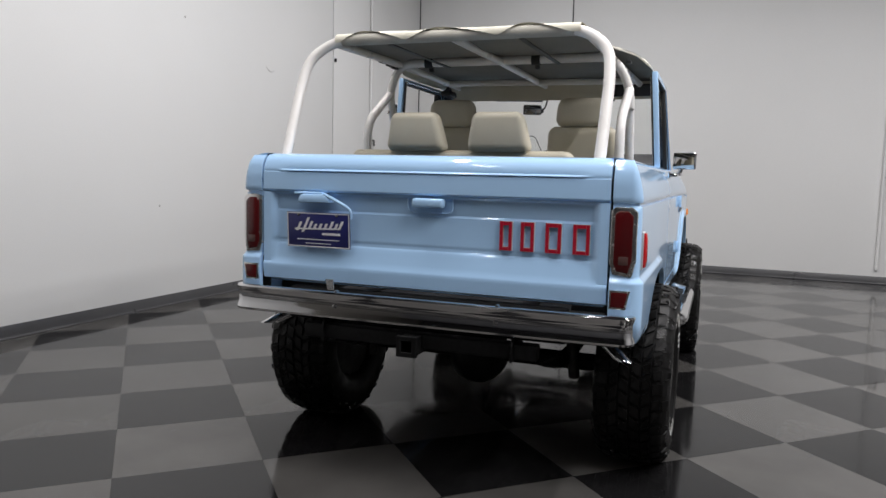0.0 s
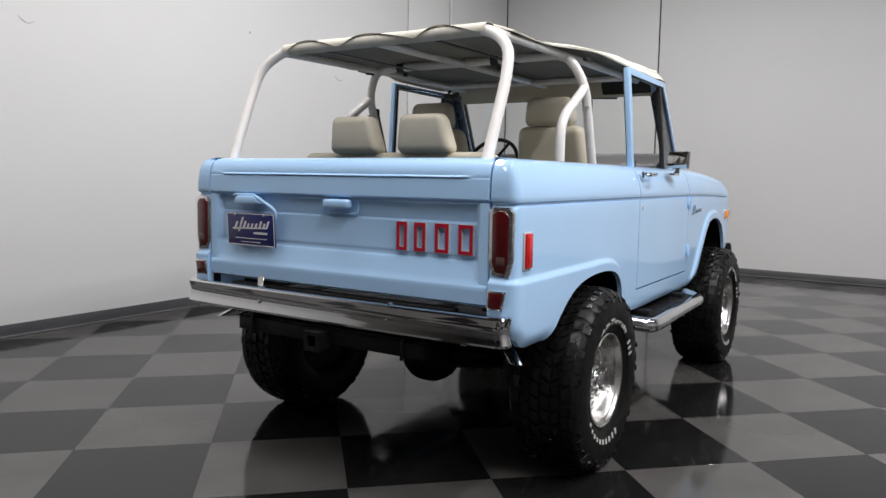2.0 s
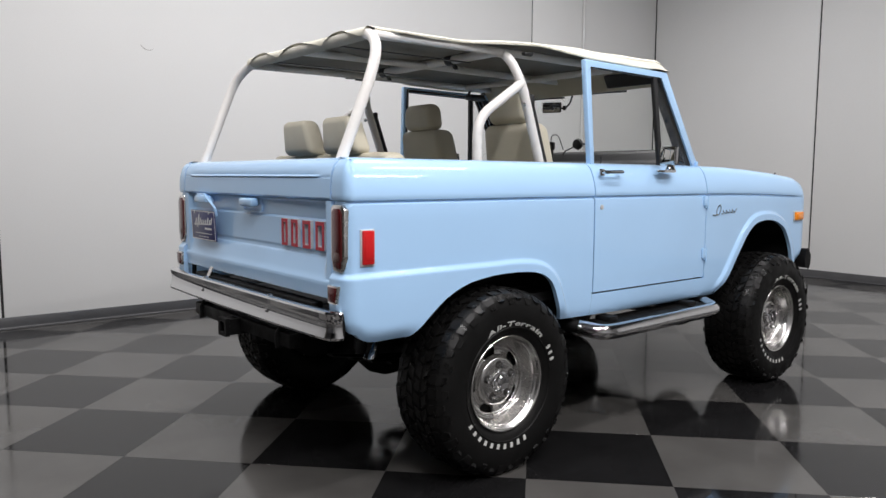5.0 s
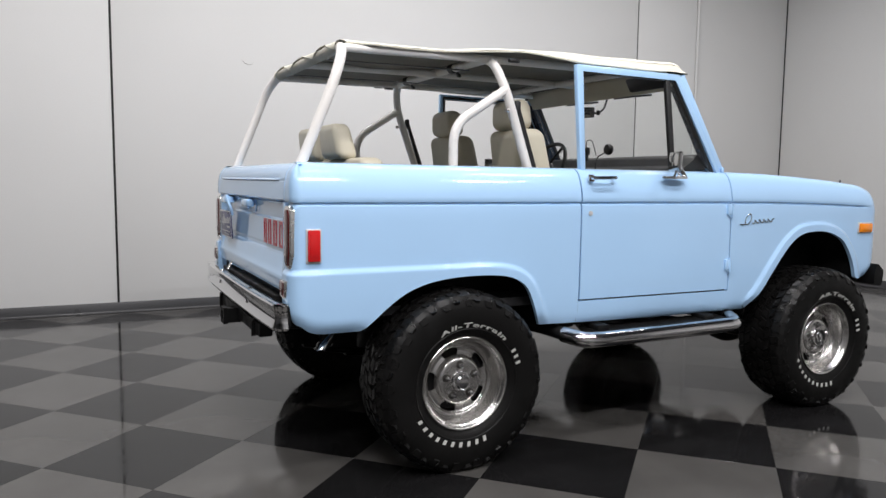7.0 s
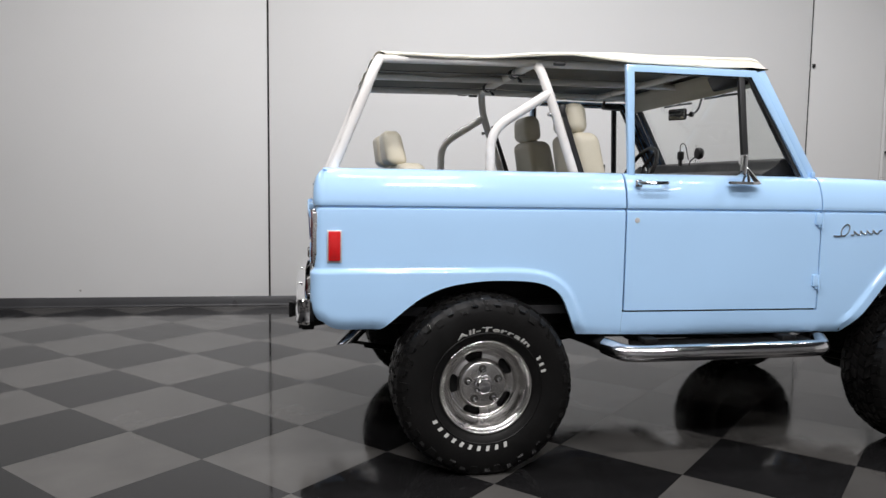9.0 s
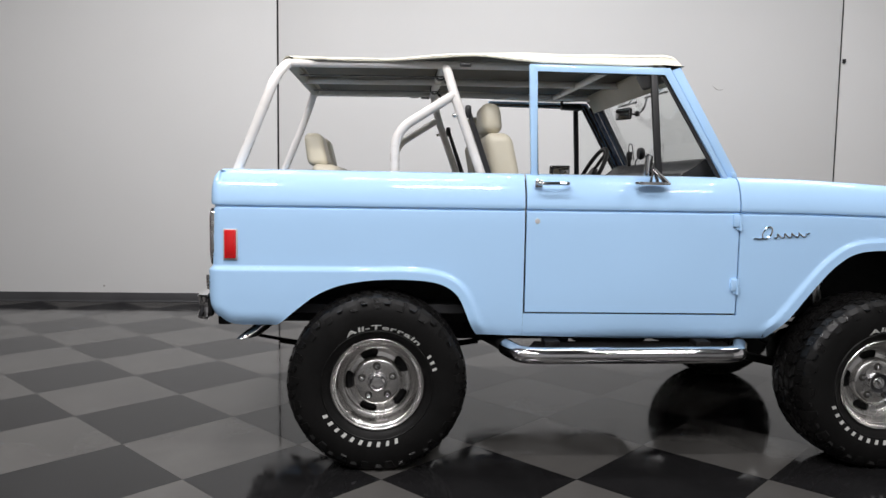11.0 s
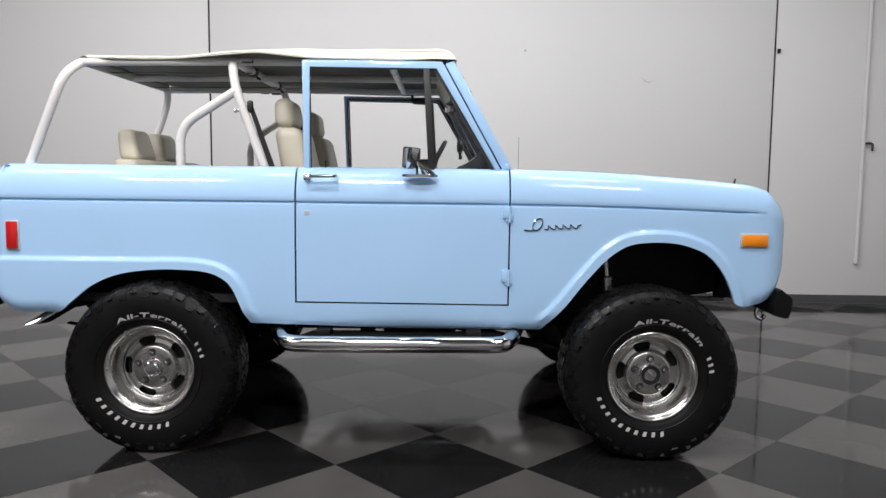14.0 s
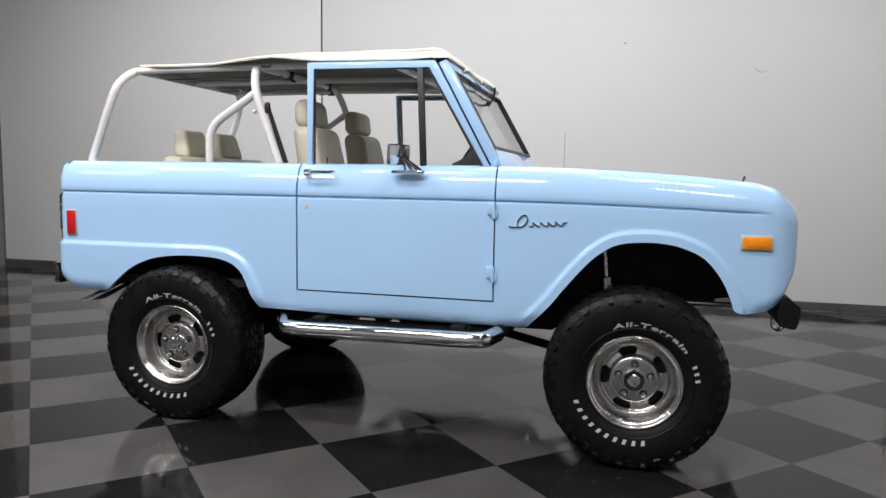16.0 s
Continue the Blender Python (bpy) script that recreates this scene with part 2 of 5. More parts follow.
def panelled_wall(name, along, stops, face, outward, label):
    """A wall of upright panels with open dark joints between them. along: 0 runs along x, 1 along y."""
    backing = boxed(*((stops[0], stops[-1], face + outward * 0.012, face + outward * THICK) if along == 0 else
                      (face + outward * 0.012, face + outward * THICK, stops[0], stops[-1])), 0, CEILING)
    wall = part(name, backing, JOINT)
    wall.matrix_world = ROOM
    tagged(wall, label, "wall", kind="structure")
    for a, b in zip(stops, stops[1:]):
        p = (a + GAP / 2, b - GAP / 2, face, face + outward * 0.03) if along == 0 else (face, face + outward * 0.03, a + GAP / 2, b - GAP / 2)
        part("panel", boxed(*p, 0, CEILING, bevel=0.004), WALL, wall)
    return wall


wall_left = panelled_wall("wall_left", 0, [DARK_END, -1.30, 4.745, WALL_FRONT], WALL_LEFT, 1, "white painted wall of tall panels with black joints")
panelled_wall("wall_front", 1, [WALL_RIGHT, -4.9, 1.31, WALL_LEFT], WALL_FRONT, 1, "white painted end wall of tall panels with black joint")
# scuffs and nail holes in the paint
SCUFF = material("grey_scuff", (0.42, 0.41, 0.39), 0.7, grain=0.2, grain_scale=200)
FACE = WALL_LEFT - 0.0006
for x, z, r in ((3.42, 2.375, 0.07), (-0.07, 2.41, 0.06)):
    bow = [(x - r + 2 * r * k / 8, FACE, z + 0.5 * r * (1 - k / 4) ** 2 - 0.4 * r * k / 8) for k in range(9)]
    part("scuff", tubed(bow, 0.0035, seg=6, radii=[0.001, 0.003, 0.004, 0.004, 0.0035, 0.003, 0.003, 0.002, 0.001]), SCUFF, wall_left)
for x, z, r in ((2.11, 2.685, 0.012), (1.75, 0.93, 0.010), (-3.167, 0.17, 0.012)):
    part("nail_hole", revolve(bmesh.new(), [(0.0, -0.0012), (r, -0.0006), (r * 1.1, 0.001)], seg=10, at=(x, WALL_LEFT, z)), SCUFF, wall_left)
# walls out of view, coloured dark so the chrome reflects a dim hall
hall_box("wall_back", WALL_BACK - THICK, WALL_BACK, WALL_RIGHT, WALL_LEFT, 0, CEILING, DIM_WALL, "unseen wall behind the truck, coloured dark for the unlit hall", "wall")
hall_box("wall_right", WALL_BACK, WALL_FRONT, WALL_RIGHT - THICK, WALL_RIGHT, 0, CEILING, material("dim_wall_tone", (0.24, 0.24, 0.24), 0.6, grain=0.03, stain=0.06, stain_scale=0.5), "unseen side wall, greyed for the dim hall", "wall")
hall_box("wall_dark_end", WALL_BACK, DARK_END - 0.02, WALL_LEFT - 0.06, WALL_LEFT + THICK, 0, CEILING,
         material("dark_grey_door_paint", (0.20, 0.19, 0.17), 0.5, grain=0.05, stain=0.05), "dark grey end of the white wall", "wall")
hall_box("ceiling", WALL_BACK, WALL_FRONT, WALL_RIGHT, WALL_LEFT, CEILING, CEILING + 0.1, CEIL, "dark ceiling deck above strip lamps", "ceiling")
BASE_H = 0.10
def cove(outline_at, start, end, label):
    """Rubber base with a small toe that curves out onto the floor."""
    section = [(0.0, BASE_H), (0.004, BASE_H), (0.006, BASE_H - 0.003), (0.006, 0.022), (0.008, 0.013), (0.013, 0.007), (0.022, 0.0035), (0.024, 0.002), (0.0, 0.002)]
    bm = bmesh.new()
    grid(bm, [[outline_at(v, d, z) for d, z in section + section[:1]] for v in np.linspace(start, end, 12)])
    ob = part("baseboard", bm, BASEBOARD, sharp=50)
    ob.matrix_world = ROOM
    return tagged(ob, label, "baseboard", kind="structure")


cove(lambda v, d, z: (v, WALL_LEFT - d, z), DARK_END, WALL_FRONT - 0.03, "dark rubber baseboard along the white wall")
cove(lambda v, d, z: (WALL_FRONT - d, v, z), WALL_RIGHT, WALL_LEFT - 0.03, "dark rubber baseboard along the end wall")
# black fasteners in the panel joints
for x, z in ((4.765, 2.69), (4.765, 0.88)):
    part("fastener", boxed(x - 0.004, x + 0.030, WALL_LEFT - 0.022, WALL_LEFT - 0.001, z - 0.022, z + 0.022, bevel=0.006), JOINT, wall_left, "small black fastener")


# ---- truck ----
# In the truck's own space x runs forward from the rear axle, y to its left, z up from the floor.
truck = new("truck")
# it leans a little forward on its springs
RAKE, SINK = radians(0.14), 0.004
truck.matrix_world = Matrix.Translation((TRUCK[0], TRUCK[1], -SINK)) @ Matrix.Rotation(radians(TURN), 4, "Z") @ Matrix.Rotation(RAKE, 4, "Y")
tagged(truck, "light blue vintage off-road truck with white roll cage on checkered floor", "truck")

HALF, REAR, NOSE = 0.850, -0.745, 3.012
REAR_ARCH = [(-0.43, 0.672), (-0.349, 0.742), (-0.271, 0.800), (-0.167, 0.842), (-0.04, 0.862), (0.075, 0.867), (0.19, 0.863),
             (0.25, 0.855), (0.30, 0.840), (0.345, 0.812), (0.375, 0.772), (0.40, 0.712), (0.42, 0.66), (0.45, 0.610)]
FRONT_ARCH = [(1.83, 0.590), (1.85, 0.610), (1.943, 0.705), (2.005, 0.79), (2.07, 0.868), (2.13, 0.935), (2.20, 0.988), (2.25, 1.008), (2.306, 1.017),
              (2.39, 1.021), (2.468, 1.014), (2.53, 0.998), (2.607, 0.965), (2.66, 0.91), (2.70, 0.85), (2.727, 0.79), (2.745, 0.735)]
# the outline of the flank above the belt: height, how far it stands out from HALF
UPPER = [(1.06, 0.0), (1.07, 0.0), (1.08, 0.0), (1.09, 0.0), (1.105, 0.0), (1.13, 0.0), (1.165, -0.001), (1.178, -0.0025), (1.1835, -0.011), (1.190, -0.012), (1.194, -0.001), (1.202, 0.0015),
         (1.215, 0.001), (1.235, -0.002), (1.25, -0.005), (1.267, -0.0095), (1.285, -0.0155), (1.300, -0.0215), (1.315, -0.0285), (1.328, -0.037),
         (1.338, -0.046), (1.346, -0.057), (1.352, -0.072), (1.355, -0.100)]
# the same for the tail, which stands more upright
TAIL = [(1.06, 0.0), (1.165, -0.004), (1.184, -0.012), (1.190, -0.012), (1.194, -0.001), (1.202, 0.003), (1.25, 0.002), (1.275, 0.0), (1.297, -0.005),
        (1.315, -0.011), (1.33, -0.020), (1.342, -0.032), (1.350, -0.047), (1.354, -0.065), (1.355, -0.100)]
LOWER = [(0.584, -0.045), (0.599, -0.024), (0.62, -0.014), (0.645, -0.008), (0.70, -0.003), (0.80, 0.0), (1.06, 0.0)]


def rounded_off(points, times=2):
    """Cuts the corners of a line of points until it runs smooth."""
    for _ in range(times):
        out = [points[0]]
        for (ax, az), (bx, bz) in zip(points, points[1:]):
            out += [(ax * 0.75 + bx * 0.25, az * 0.75 + bz * 0.25), (ax * 0.25 + bx * 0.75, az * 0.25 + bz * 0.75)]
        points = out + [points[-1]]
    return points


REAR_ARCH, FRONT_ARCH = rounded_off(REAR_ARCH), rounded_off(FRONT_ARCH)
TOP = [(-0.8, 1.355), (1.68, 1.355), (2.0, 1.349), (2.285, 1.336), (2.55, 1.319), (2.74, 1.302), (2.80, 1.297), (2.834, 1.291), (2.865, 1.282), (2.882, 1.276), (3.012, 1.262)]


R_TAIL, R_NOSE = 0.04, 0.13


def arch_gap(arch, x, z):
    a = np.array(arch)
    d, p = a[1:] - a[:-1], np.array((x, z)) - a[:-1]
    t = np.clip((p * d).sum(1) / (d * d).sum(1), 0, 1)
    return float(np.sqrt(((p - d * t[:, None]) ** 2).sum(1).min()))


def flare(x, z):
    """How far the wheel arches and the lower rear quarter swell out."""
    f = 1 - ease(0.036, 0.060, arch_gap(REAR_ARCH, x, z) if x < 1.2 else arch_gap(FRONT_ARCH, x, z))
    if x < 0.3:
        f = max(f, (1 - ease(0.900, 0.924, z)) * (1 - ease(0.0, 0.3, x)))
    return 0.016 * f * ease(0.60, 0.68, z)


def flank(columns, side, hem=0.022):
    """A body panel: columns of (x, y inwards from HALF, normal x, normal y, bottom, top), drawn down the flank's outline."""
    bm, lines, normals = bmesh.new(), [], []
    for x, y, nx, ny, bottom, top in columns:
        pts = []
        if x < 1.2:
            heights = [bottom + (0.885 - bottom) * k / 14 for k in range(14)] + [0.885, 0.892, 0.898, 0.903, 0.908, 0.913, 0.918, 0.923, 0.928, 0.945, 0.97, 1.0, 1.03]
        else:
            heights = [bottom + (1.06 - bottom) * k / 27 for k in range(27)]
        for z in heights:
            out = lerp_table(LOWER, z) + (flare(x, z) if abs(nx) < 0.5 else 0.016 * (1 - ease(0.900, 0.924, z)) * (1 if nx < 0 else 0))
            if x < -0.40 or x > 2.80:
                fade = ease(-0.40, -0.50, x) if x < 0 else ease(2.80, 2.86, x)
                out -= 0.020 * fade * max(0.0, 1 - (z - bottom) / 0.06) ** 2
            pts.append((x + nx * out, side * (y + ny * out), z))
        stop = None
        for z, out in UPPER:
            if nx < 0:
                out += (lerp_table(TAIL, z) - out) * -nx
                if out < -0.9 * R_TAIL:
                    stop = stop or z
                    z, out = stop, -0.9 * R_TAIL
            if 1.165 < z < 1.2:
                out += (0.0 - out) * ease(2.76, 2.87, x)
            zz = 1.06 + (z - 1.06) * (top - 1.06) / 0.295
            if x > 1.2 and zz < 1.15 and abs(nx) < 0.5:
                out += flare(x, zz)
            pts.append((x + nx * out, side * (y + ny * out), zz))
        lines.append(pts)
        normals.append((nx, ny))
    vs = grid(bm, lines)
    inward = {}
    for col, (nx, ny) in zip(vs, normals):
        for v in col:
            inward[v] = Vector((-nx * hem, -side * ny * hem, 0))
    edges = [e for e in bm.edges if e.is_boundary]
    r = bmesh.ops.extrude_edge_only(bm, edges=edges)
    for v in (g for g in r["geom"] if isinstance(g, bmesh.types.BMVert)):
        old = min((e.other_vert(v) for e in v.link_edges if e.other_vert(v) in inward), key=lambda o: (o.co - v.co).length)
        v.co += inward[old]
    bmesh.ops.remove_doubles(bm, verts=bm.verts[:], dist=1e-5)
    return bm


def side_columns(x0, x1, step, bottom, extra=()):
    n = max(2, int(round((x1 - x0) / step)))
    xs = sorted(set([round(x0 + (x1 - x0) * k / n, 4) for k in range(n + 1)] + list(extra)))
    return [(x, HALF, 0.0, 1.0, bottom(x), lerp_table(TOP, x)) for x in xs]


def corner(cx, cy, r, sign, bottoms, top, steps=7):
    """Columns round a plan corner; sign -1 at the tail, 1 at the nose."""
    cols = []
    for k in range(1, steps + 1):
        a = math.pi / 2 * k / steps
        cols.append((cx + sign * r * math.sin(a), cy + r * math.cos(a), sign * math.sin(a), math.cos(a), lerp_table(bottoms, k / steps), lerp_table(top, k / steps)))
    return cols


# how far the nose falls away towards its rim, by the distance from the rim
FALL = [(0.0, 0.112), (0.0095, 0.064), (0.0155, 0.051), (0.0215, 0.040), (0.0285, 0.029), (0.037, 0.020), (0.046, 0.0124), (0.057, 0.0066), (0.072, 0.002), (0.1, 0.0)]


def nose_height(x, y, nx, d):
    turn = ease(0.0, 0.9, nx)
    near = d + (d * (0.25 + 0.33 * d / 0.12) - d) * turn
    return lerp_table([(2.882, 1.276), (3.012, 1.262)], x) - lerp_table(FALL, near) - 0.035 * turn * math.exp(-d / 0.006) + 0.010 * max(0.0, 1 - (y / 0.745) ** 2)


REAR_LOW = [(-0.705, 0.690), (-0.69, 0.676), (-0.67, 0.664), (-0.645, 0.656), (-0.61, 0.652), (-0.46, 0.653), (-0.445, 0.660), (-0.43, 0.672)]


def sill(x):
    """The lower edge of the body between the wheels."""
    return lerp_table([(0.45, 0.610), (0.66, 0.604), (0.85, 0.599), (1.15, 0.589), (1.84, 0.590)], x)


def quarter_bottom(x):
    if x < -0.43:
        return lerp_table(REAR_LOW, x)
    if x > 0.45:
        return sill(x)
    return lerp_table(REAR_ARCH, x)


def fender_bottom(x):
    if x < 1.83:
        return sill(x)
    if x > 2.745:
        return lerp_table([(2.745, 0.735), (2.765, 0.722), (2.80, 0.718), (2.85, 0.724), (2.882, 0.733), (2.92, 0.752), (2.954, 0.778), (2.985, 0.842), (3.012, 0.90)], x)
    return lerp_table(FRONT_ARCH, x)


for side in (-1, 1):
    # rear quarter, from the door back round the corner to the tailgate
    cols = side_columns(REAR + R_TAIL, 0.6635, 0.011, quarter_bottom, extra=[x for x, _ in REAR_ARCH])
    tail = corner(REAR + R_TAIL, HALF - R_TAIL, R_TAIL, -1, [(0, 0.690), (0.6, 0.702), (1, 0.720)], [(0, 1.355), (1, 1.355)])
    tail += [(REAR, 0.775, -1, 0, 0.725, 1.355), (REAR, 0.748, -1, 0, 0.73, 1.355)]
    part("rear_quarter_panel", flank(tail[::-1] + cols, side), PAINT, truck)
    # rocker below the door
    bm = bmesh.new()
    grid(bm, [[(x, side * (HALF + lerp_table(LOWER, z)), z) for z in (sill(x), sill(x) + 0.007, sill(x) + 0.018, 0.625, 0.645, 0.67, 0.70, 0.7105 - 0.004 * (x - 0.66))] +
              [(x, side * 0.83, 0.7105 - 0.004 * (x - 0.66))] for x in np.linspace(0.664, 1.678, 24)])
    part("rocker_panel", bm, PAINT, truck)
    # front wing, from the door forward round the nose
    cols = side_columns(1.678, NOSE - R_NOSE, 0.011, fender_bottom, extra=[x for x, _ in FRONT_ARCH])
    fender = part("front_fender", flank(cols, side), PAINT, truck)
    turns = [math.pi / 2 * k / 16 for k in range(17)]
    spots = [(NOSE - R_NOSE + R_NOSE * math.sin(a), HALF - R_NOSE + R_NOSE * math.cos(a), math.sin(a), math.cos(a)) for a in turns]
    spots += [(NOSE, y, 1.0, 0.0) for y in (0.6, 0.45, 0.3, 0.15, 0.0)]
    rows = []
    for x, y, nx, ny in spots:
        low, rim, row = fender_bottom(x), nose_height(x, y, nx, 0), []
        for k in range(24):
            z = low + (rim - low) * k / 24
            out = lerp_table(LOWER, z) - 0.020 * max(0.0, 1 - (z - low) / 0.06) ** 2
            row.append((x + nx * out, side * (y + ny * out), z))
        for d in (0.0, 0.002, 0.004, 0.007, 0.010, 0.014, 0.019, 0.025, 0.034, 0.045, 0.058, 0.072, 0.09, 0.11, 0.13):
            row.append((x - nx * d, side * (y - ny * d), nose_height(x - nx * d, y - ny * d, nx, d)))
        rows.append(row)
    bm = bmesh.new()
    grid(bm, rows)
    part("nose_panel", bm, PAINT, fender, sharp=60)
    # door skin
    cols = side_columns(0.6725, 1.6705, 0.03, lambda x: 0.7190 - 0.004 * (x - 0.67))
    door = part("door", flank(cols, side), PAINT, truck)
    part("door_liner", boxed(0.69, 1.65, side * 0.70, side * 0.80, 0.70, 1.345, bevel=0.01), TRIM, door, "dark inner door trim")

    # window frame on the door: upright, top rail, slanted front post
    def frame_y(z):
        return side * (0.776 - 0.036 * (z - 1.36) / 0.5)
    bm = bmesh.new()
    ring_out = [(0.698, 1.345), (0.684, 1.859), (1.349, 1.857), (1.636, 1.345)]
    ring_in = [(0.730, 1.345), (0.717, 1.831), (1.325, 1.829), (1.606, 1.345)]
    prism(bm, [(x, frame_y(z) - side * 0.014, z) for x, z in ring_out + ring_in[::-1]], (0, side * 0.03, 0), bevel=0.005)
    part("window_frame", bm, PAINT, door)
    bm = bmesh.new()
    ring2 = [(0.734, 1.345), (0.721, 1.824), (1.314, 1.818), (1.590, 1.345)]
    prism(bm, [(x, frame_y(z) - side * 0.010, z) for x, z in ring_in + ring2[::-1]], (0, side * 0.016, 0))
    part("window_seal", bm, TRIM, door, "black rubber window channel")
    # dark channel on the inner face of the frame, with a bright edge
    bm = bmesh.new()
    lip_out = [(0.716, 1.345), (0.703, 1.843), (1.337, 1.841), (1.617, 1.345)]
    prism(bm, [(x, frame_y(z) - side * 0.022, z) for x, z in lip_out + ring_in[::-1]], (0, side * 0.007, 0), bevel=0.002)
    part("frame_channel", bm, TRIM, door, "dark inner window channel")
    bm = bmesh.new()
    for k in range(3):
        (xa, za), (xb, zb) = lip_out[k], lip_out[k + 1]
        tube(bm, [(xa + 0.010, frame_y(za) - side * 0.023, za - 0.006), (xb + 0.010 - (0.02 if k else 0), frame_y(zb) - side * 0.023, zb - 0.006)], 0.0028, seg=6)
    part("channel_edge", bm, ALLOY, door, "thin silver edge")
    bm = prism(bmesh.new(), [(x, frame_y(z) - side * 0.012, z) for x, z in ((1.258, 1.829), (1.290, 1.829), (1.320, 1.345), (1.289, 1.345))], (0, side * 0.024, 0), bevel=0.004)
    part("vent_window_post", bm, TRIM, door, "black vent window post")
    bm = prism(bmesh.new(), [(x, frame_y(z), z) for x, z in ((1.292, 1.822), (1.308, 1.822), (1.592, 1.35), (1.320, 1.35))], (0, side * 0.004, 0))
    pane = part("vent_window", bm, GLASS, door, "clear triangular vent window")
    pane.visible_shadow = False
    part("lock_knob", tubed([(0.800, side * 0.775, 1.34), (0.800, side * 0.775, 1.376), (0.800, side * 0.775, 1.384)], 0.004, seg=8, radii=(0.003, 0.003, 0.006)), TRIM, door)
    part("pillar_hinge", boxed(1.652, 1.672, side * 0.778, side * 0.790, 1.350, 1.378, bevel=0.004), PAINT, door)
    # handle, lock, hinges
    bm = bmesh.new()
    tube(bm, bend([(0.722, side * 0.838, 1.308), (0.722, side * 0.872, 1.309), (0.735, side * 0.876, 1.309), (0.855, side * 0.874, 1.311), (0.862, side * 0.842, 1.311)], 0.014, 4), 0.009, seg=10)
    box(bm, 0.706, 0.742, side * 0.836, side * 0.850, 1.290, 1.325, bevel=0.006)
    part("door_handle", bm, CHROME, door, "chrome pull handle")
    bm = revolve(bmesh.new(), [(0.0, 0.0), (0.013, 0.0), (0.012, side * 0.006), (0.0, side * 0.008)], seg=20, at=(0.722, side * 0.846, 1.138))
    part("lock", bm, SATIN, door, "small silver lock")
    for hz in (1.135, 0.835):
        bm = bmesh.new()
        box(bm, 1.640, 1.676, side * 0.842, side * 0.862, hz - 0.012, hz + 0.045, bevel=0.004)
        box(bm, 1.655, 1.690, side * 0.842, side * 0.858, hz - 0.026, hz + 0.012, bevel=0.004)
        tube(bm, [(1.673, side * 0.862, hz - 0.03), (1.673, side * 0.862, hz + 0.048)], 0.006, seg=8)
        part("hinge", bm, PAINT, door)
    # inner walls of the load bed
    bm = bmesh.new()
    box(bm, -0.66, 0.66, side * 0.735, side * 0.755, 0.95, 1.350, bevel=0.004)
    part("inner_bed_wall", bm, PAINT, truck)
    # wheel wells
    for lo, hi, top, low_rear, low_front in ((-0.46, 0.47, 0.94, 0.68, 0.61), (1.82, 2.76, 1.06, 0.60, 0.745)):
        bm = bmesh.new()
        pts = [(lo, low_rear), (lo, top - 0.18), (lo + 0.16, top), (hi - 0.16, top), (hi, top - 0.18), (hi, low_front)]
        arc = [(p.x, p.z) for p in bend([(x, 0, z) for x, z in pts], 0.14, 5)]
        grid(bm, [[(x, side * y, z) for x, z in arc] for y in (0.835, 0.70, 0.56)])
        inner = [bm.verts.new((x, side * 0.56, z)) for x, z in arc]
        bm.faces.new(inner)
        part("wheel_well", bm, BLACK, truck)

# tailgate
bm = bmesh.new()
DEPTH = [(0.812, 0.016), (0.818, 0.002), (0.83, 0.0), (0.865, -0.005), (0.878, -0.006), (0.884, -0.0045), (0.890, -0.001), (0.93, 0.0095), (0.962, 0.0180), (0.968, 0.0205), (0.973, 0.0250), (0.983, 0.0265), (0.988, 0.0265), (0.992, 0.0245), (1.0, 0.025),
         (1.108, 0.026), (1.112, 0.029), (1.117, 0.031), (1.122, 0.030), (1.165, 0.024), (1.180, 0.020), (1.186, 0.014), (1.189, 0.003), (1.19, 0.0)]
ys = sorted(set([round(v, 4) for v in np.linspace(-0.739, 0.739, 50)] + [s * v for s in (-1, 1) for v in (0.739, 0.733, 0.712, 0.705, 0.698, 0.69, 0.683, 0.676, 0.665)]))
zs = sorted(set([z for z, _ in DEPTH] + [0.85, 0.91, 0.95, 1.03, 1.06, 1.13, 1.145, 1.175]))
rows = []
for y in ys:
    fade = 1 - ease(0.672, 0.706, abs(y))
    col = []
    for z in zs:
        d = lerp_table(DEPTH, z)
        col.append((REAR + (d * fade if z > 0.885 else d), y, z))
    for z, out in TAIL:
        if z >= 1.19:
            col.append((REAR - out + (0.002 if z < 1.195 else 0), y, z))
            if z == 1.275:
                bead = 1 - ease(0.62, 0.67, abs(y))
                col += [(REAR + 0.0025 + dx * bead, y, zz) for zz, dx in ((1.277, 0.003), (1.279, -0.004), (1.282, -0.007), (1.286, -0.004), (1.289, 0.003))]
    rows.append(col)
vs = grid(bm, rows)
edges = [e for e in bm.edges if e.is_boundary]
r = bmesh.ops.extrude_edge_only(bm, edges=edges)
for v in (g for g in r["geom"] if isinstance(g, bmesh.types.BMVert)):
    v.co.x += 0.03
tailgate = part("tailgate", bm, PAINT, truck)
part("gate_liner", boxed(REAR + 0.045, REAR + 0.06, -0.725, 0.725, 0.80, 1.35, bevel=0.004), PAINT, tailgate)
for side in (-1, 1):
    part("gate_seal", boxed(REAR + 0.034, REAR + 0.044, side * 0.731, side * 0.768, 0.74, 1.325), TRIM, truck, "black rubber gate seal")
bm = box(bmesh.new(), REAR - 0.022, REAR + 0.02, -0.098, 0.036, 1.146, 1.184, bevel=0.012, seg=3)
part("gate_handle", bm, PAINT, tailgate)
bm = bmesh.new()
tube(bm, bend([(REAR + 0.018, -0.126, 1.183), (REAR + 0.02, -0.126, 1.125), (REAR + 0.022, 0.066, 1.125), (REAR + 0.018, 0.066, 1.183)], 0.03, 5), 0.004, seg=8)
part("handle_recess", bm, PAINT, tailgate)
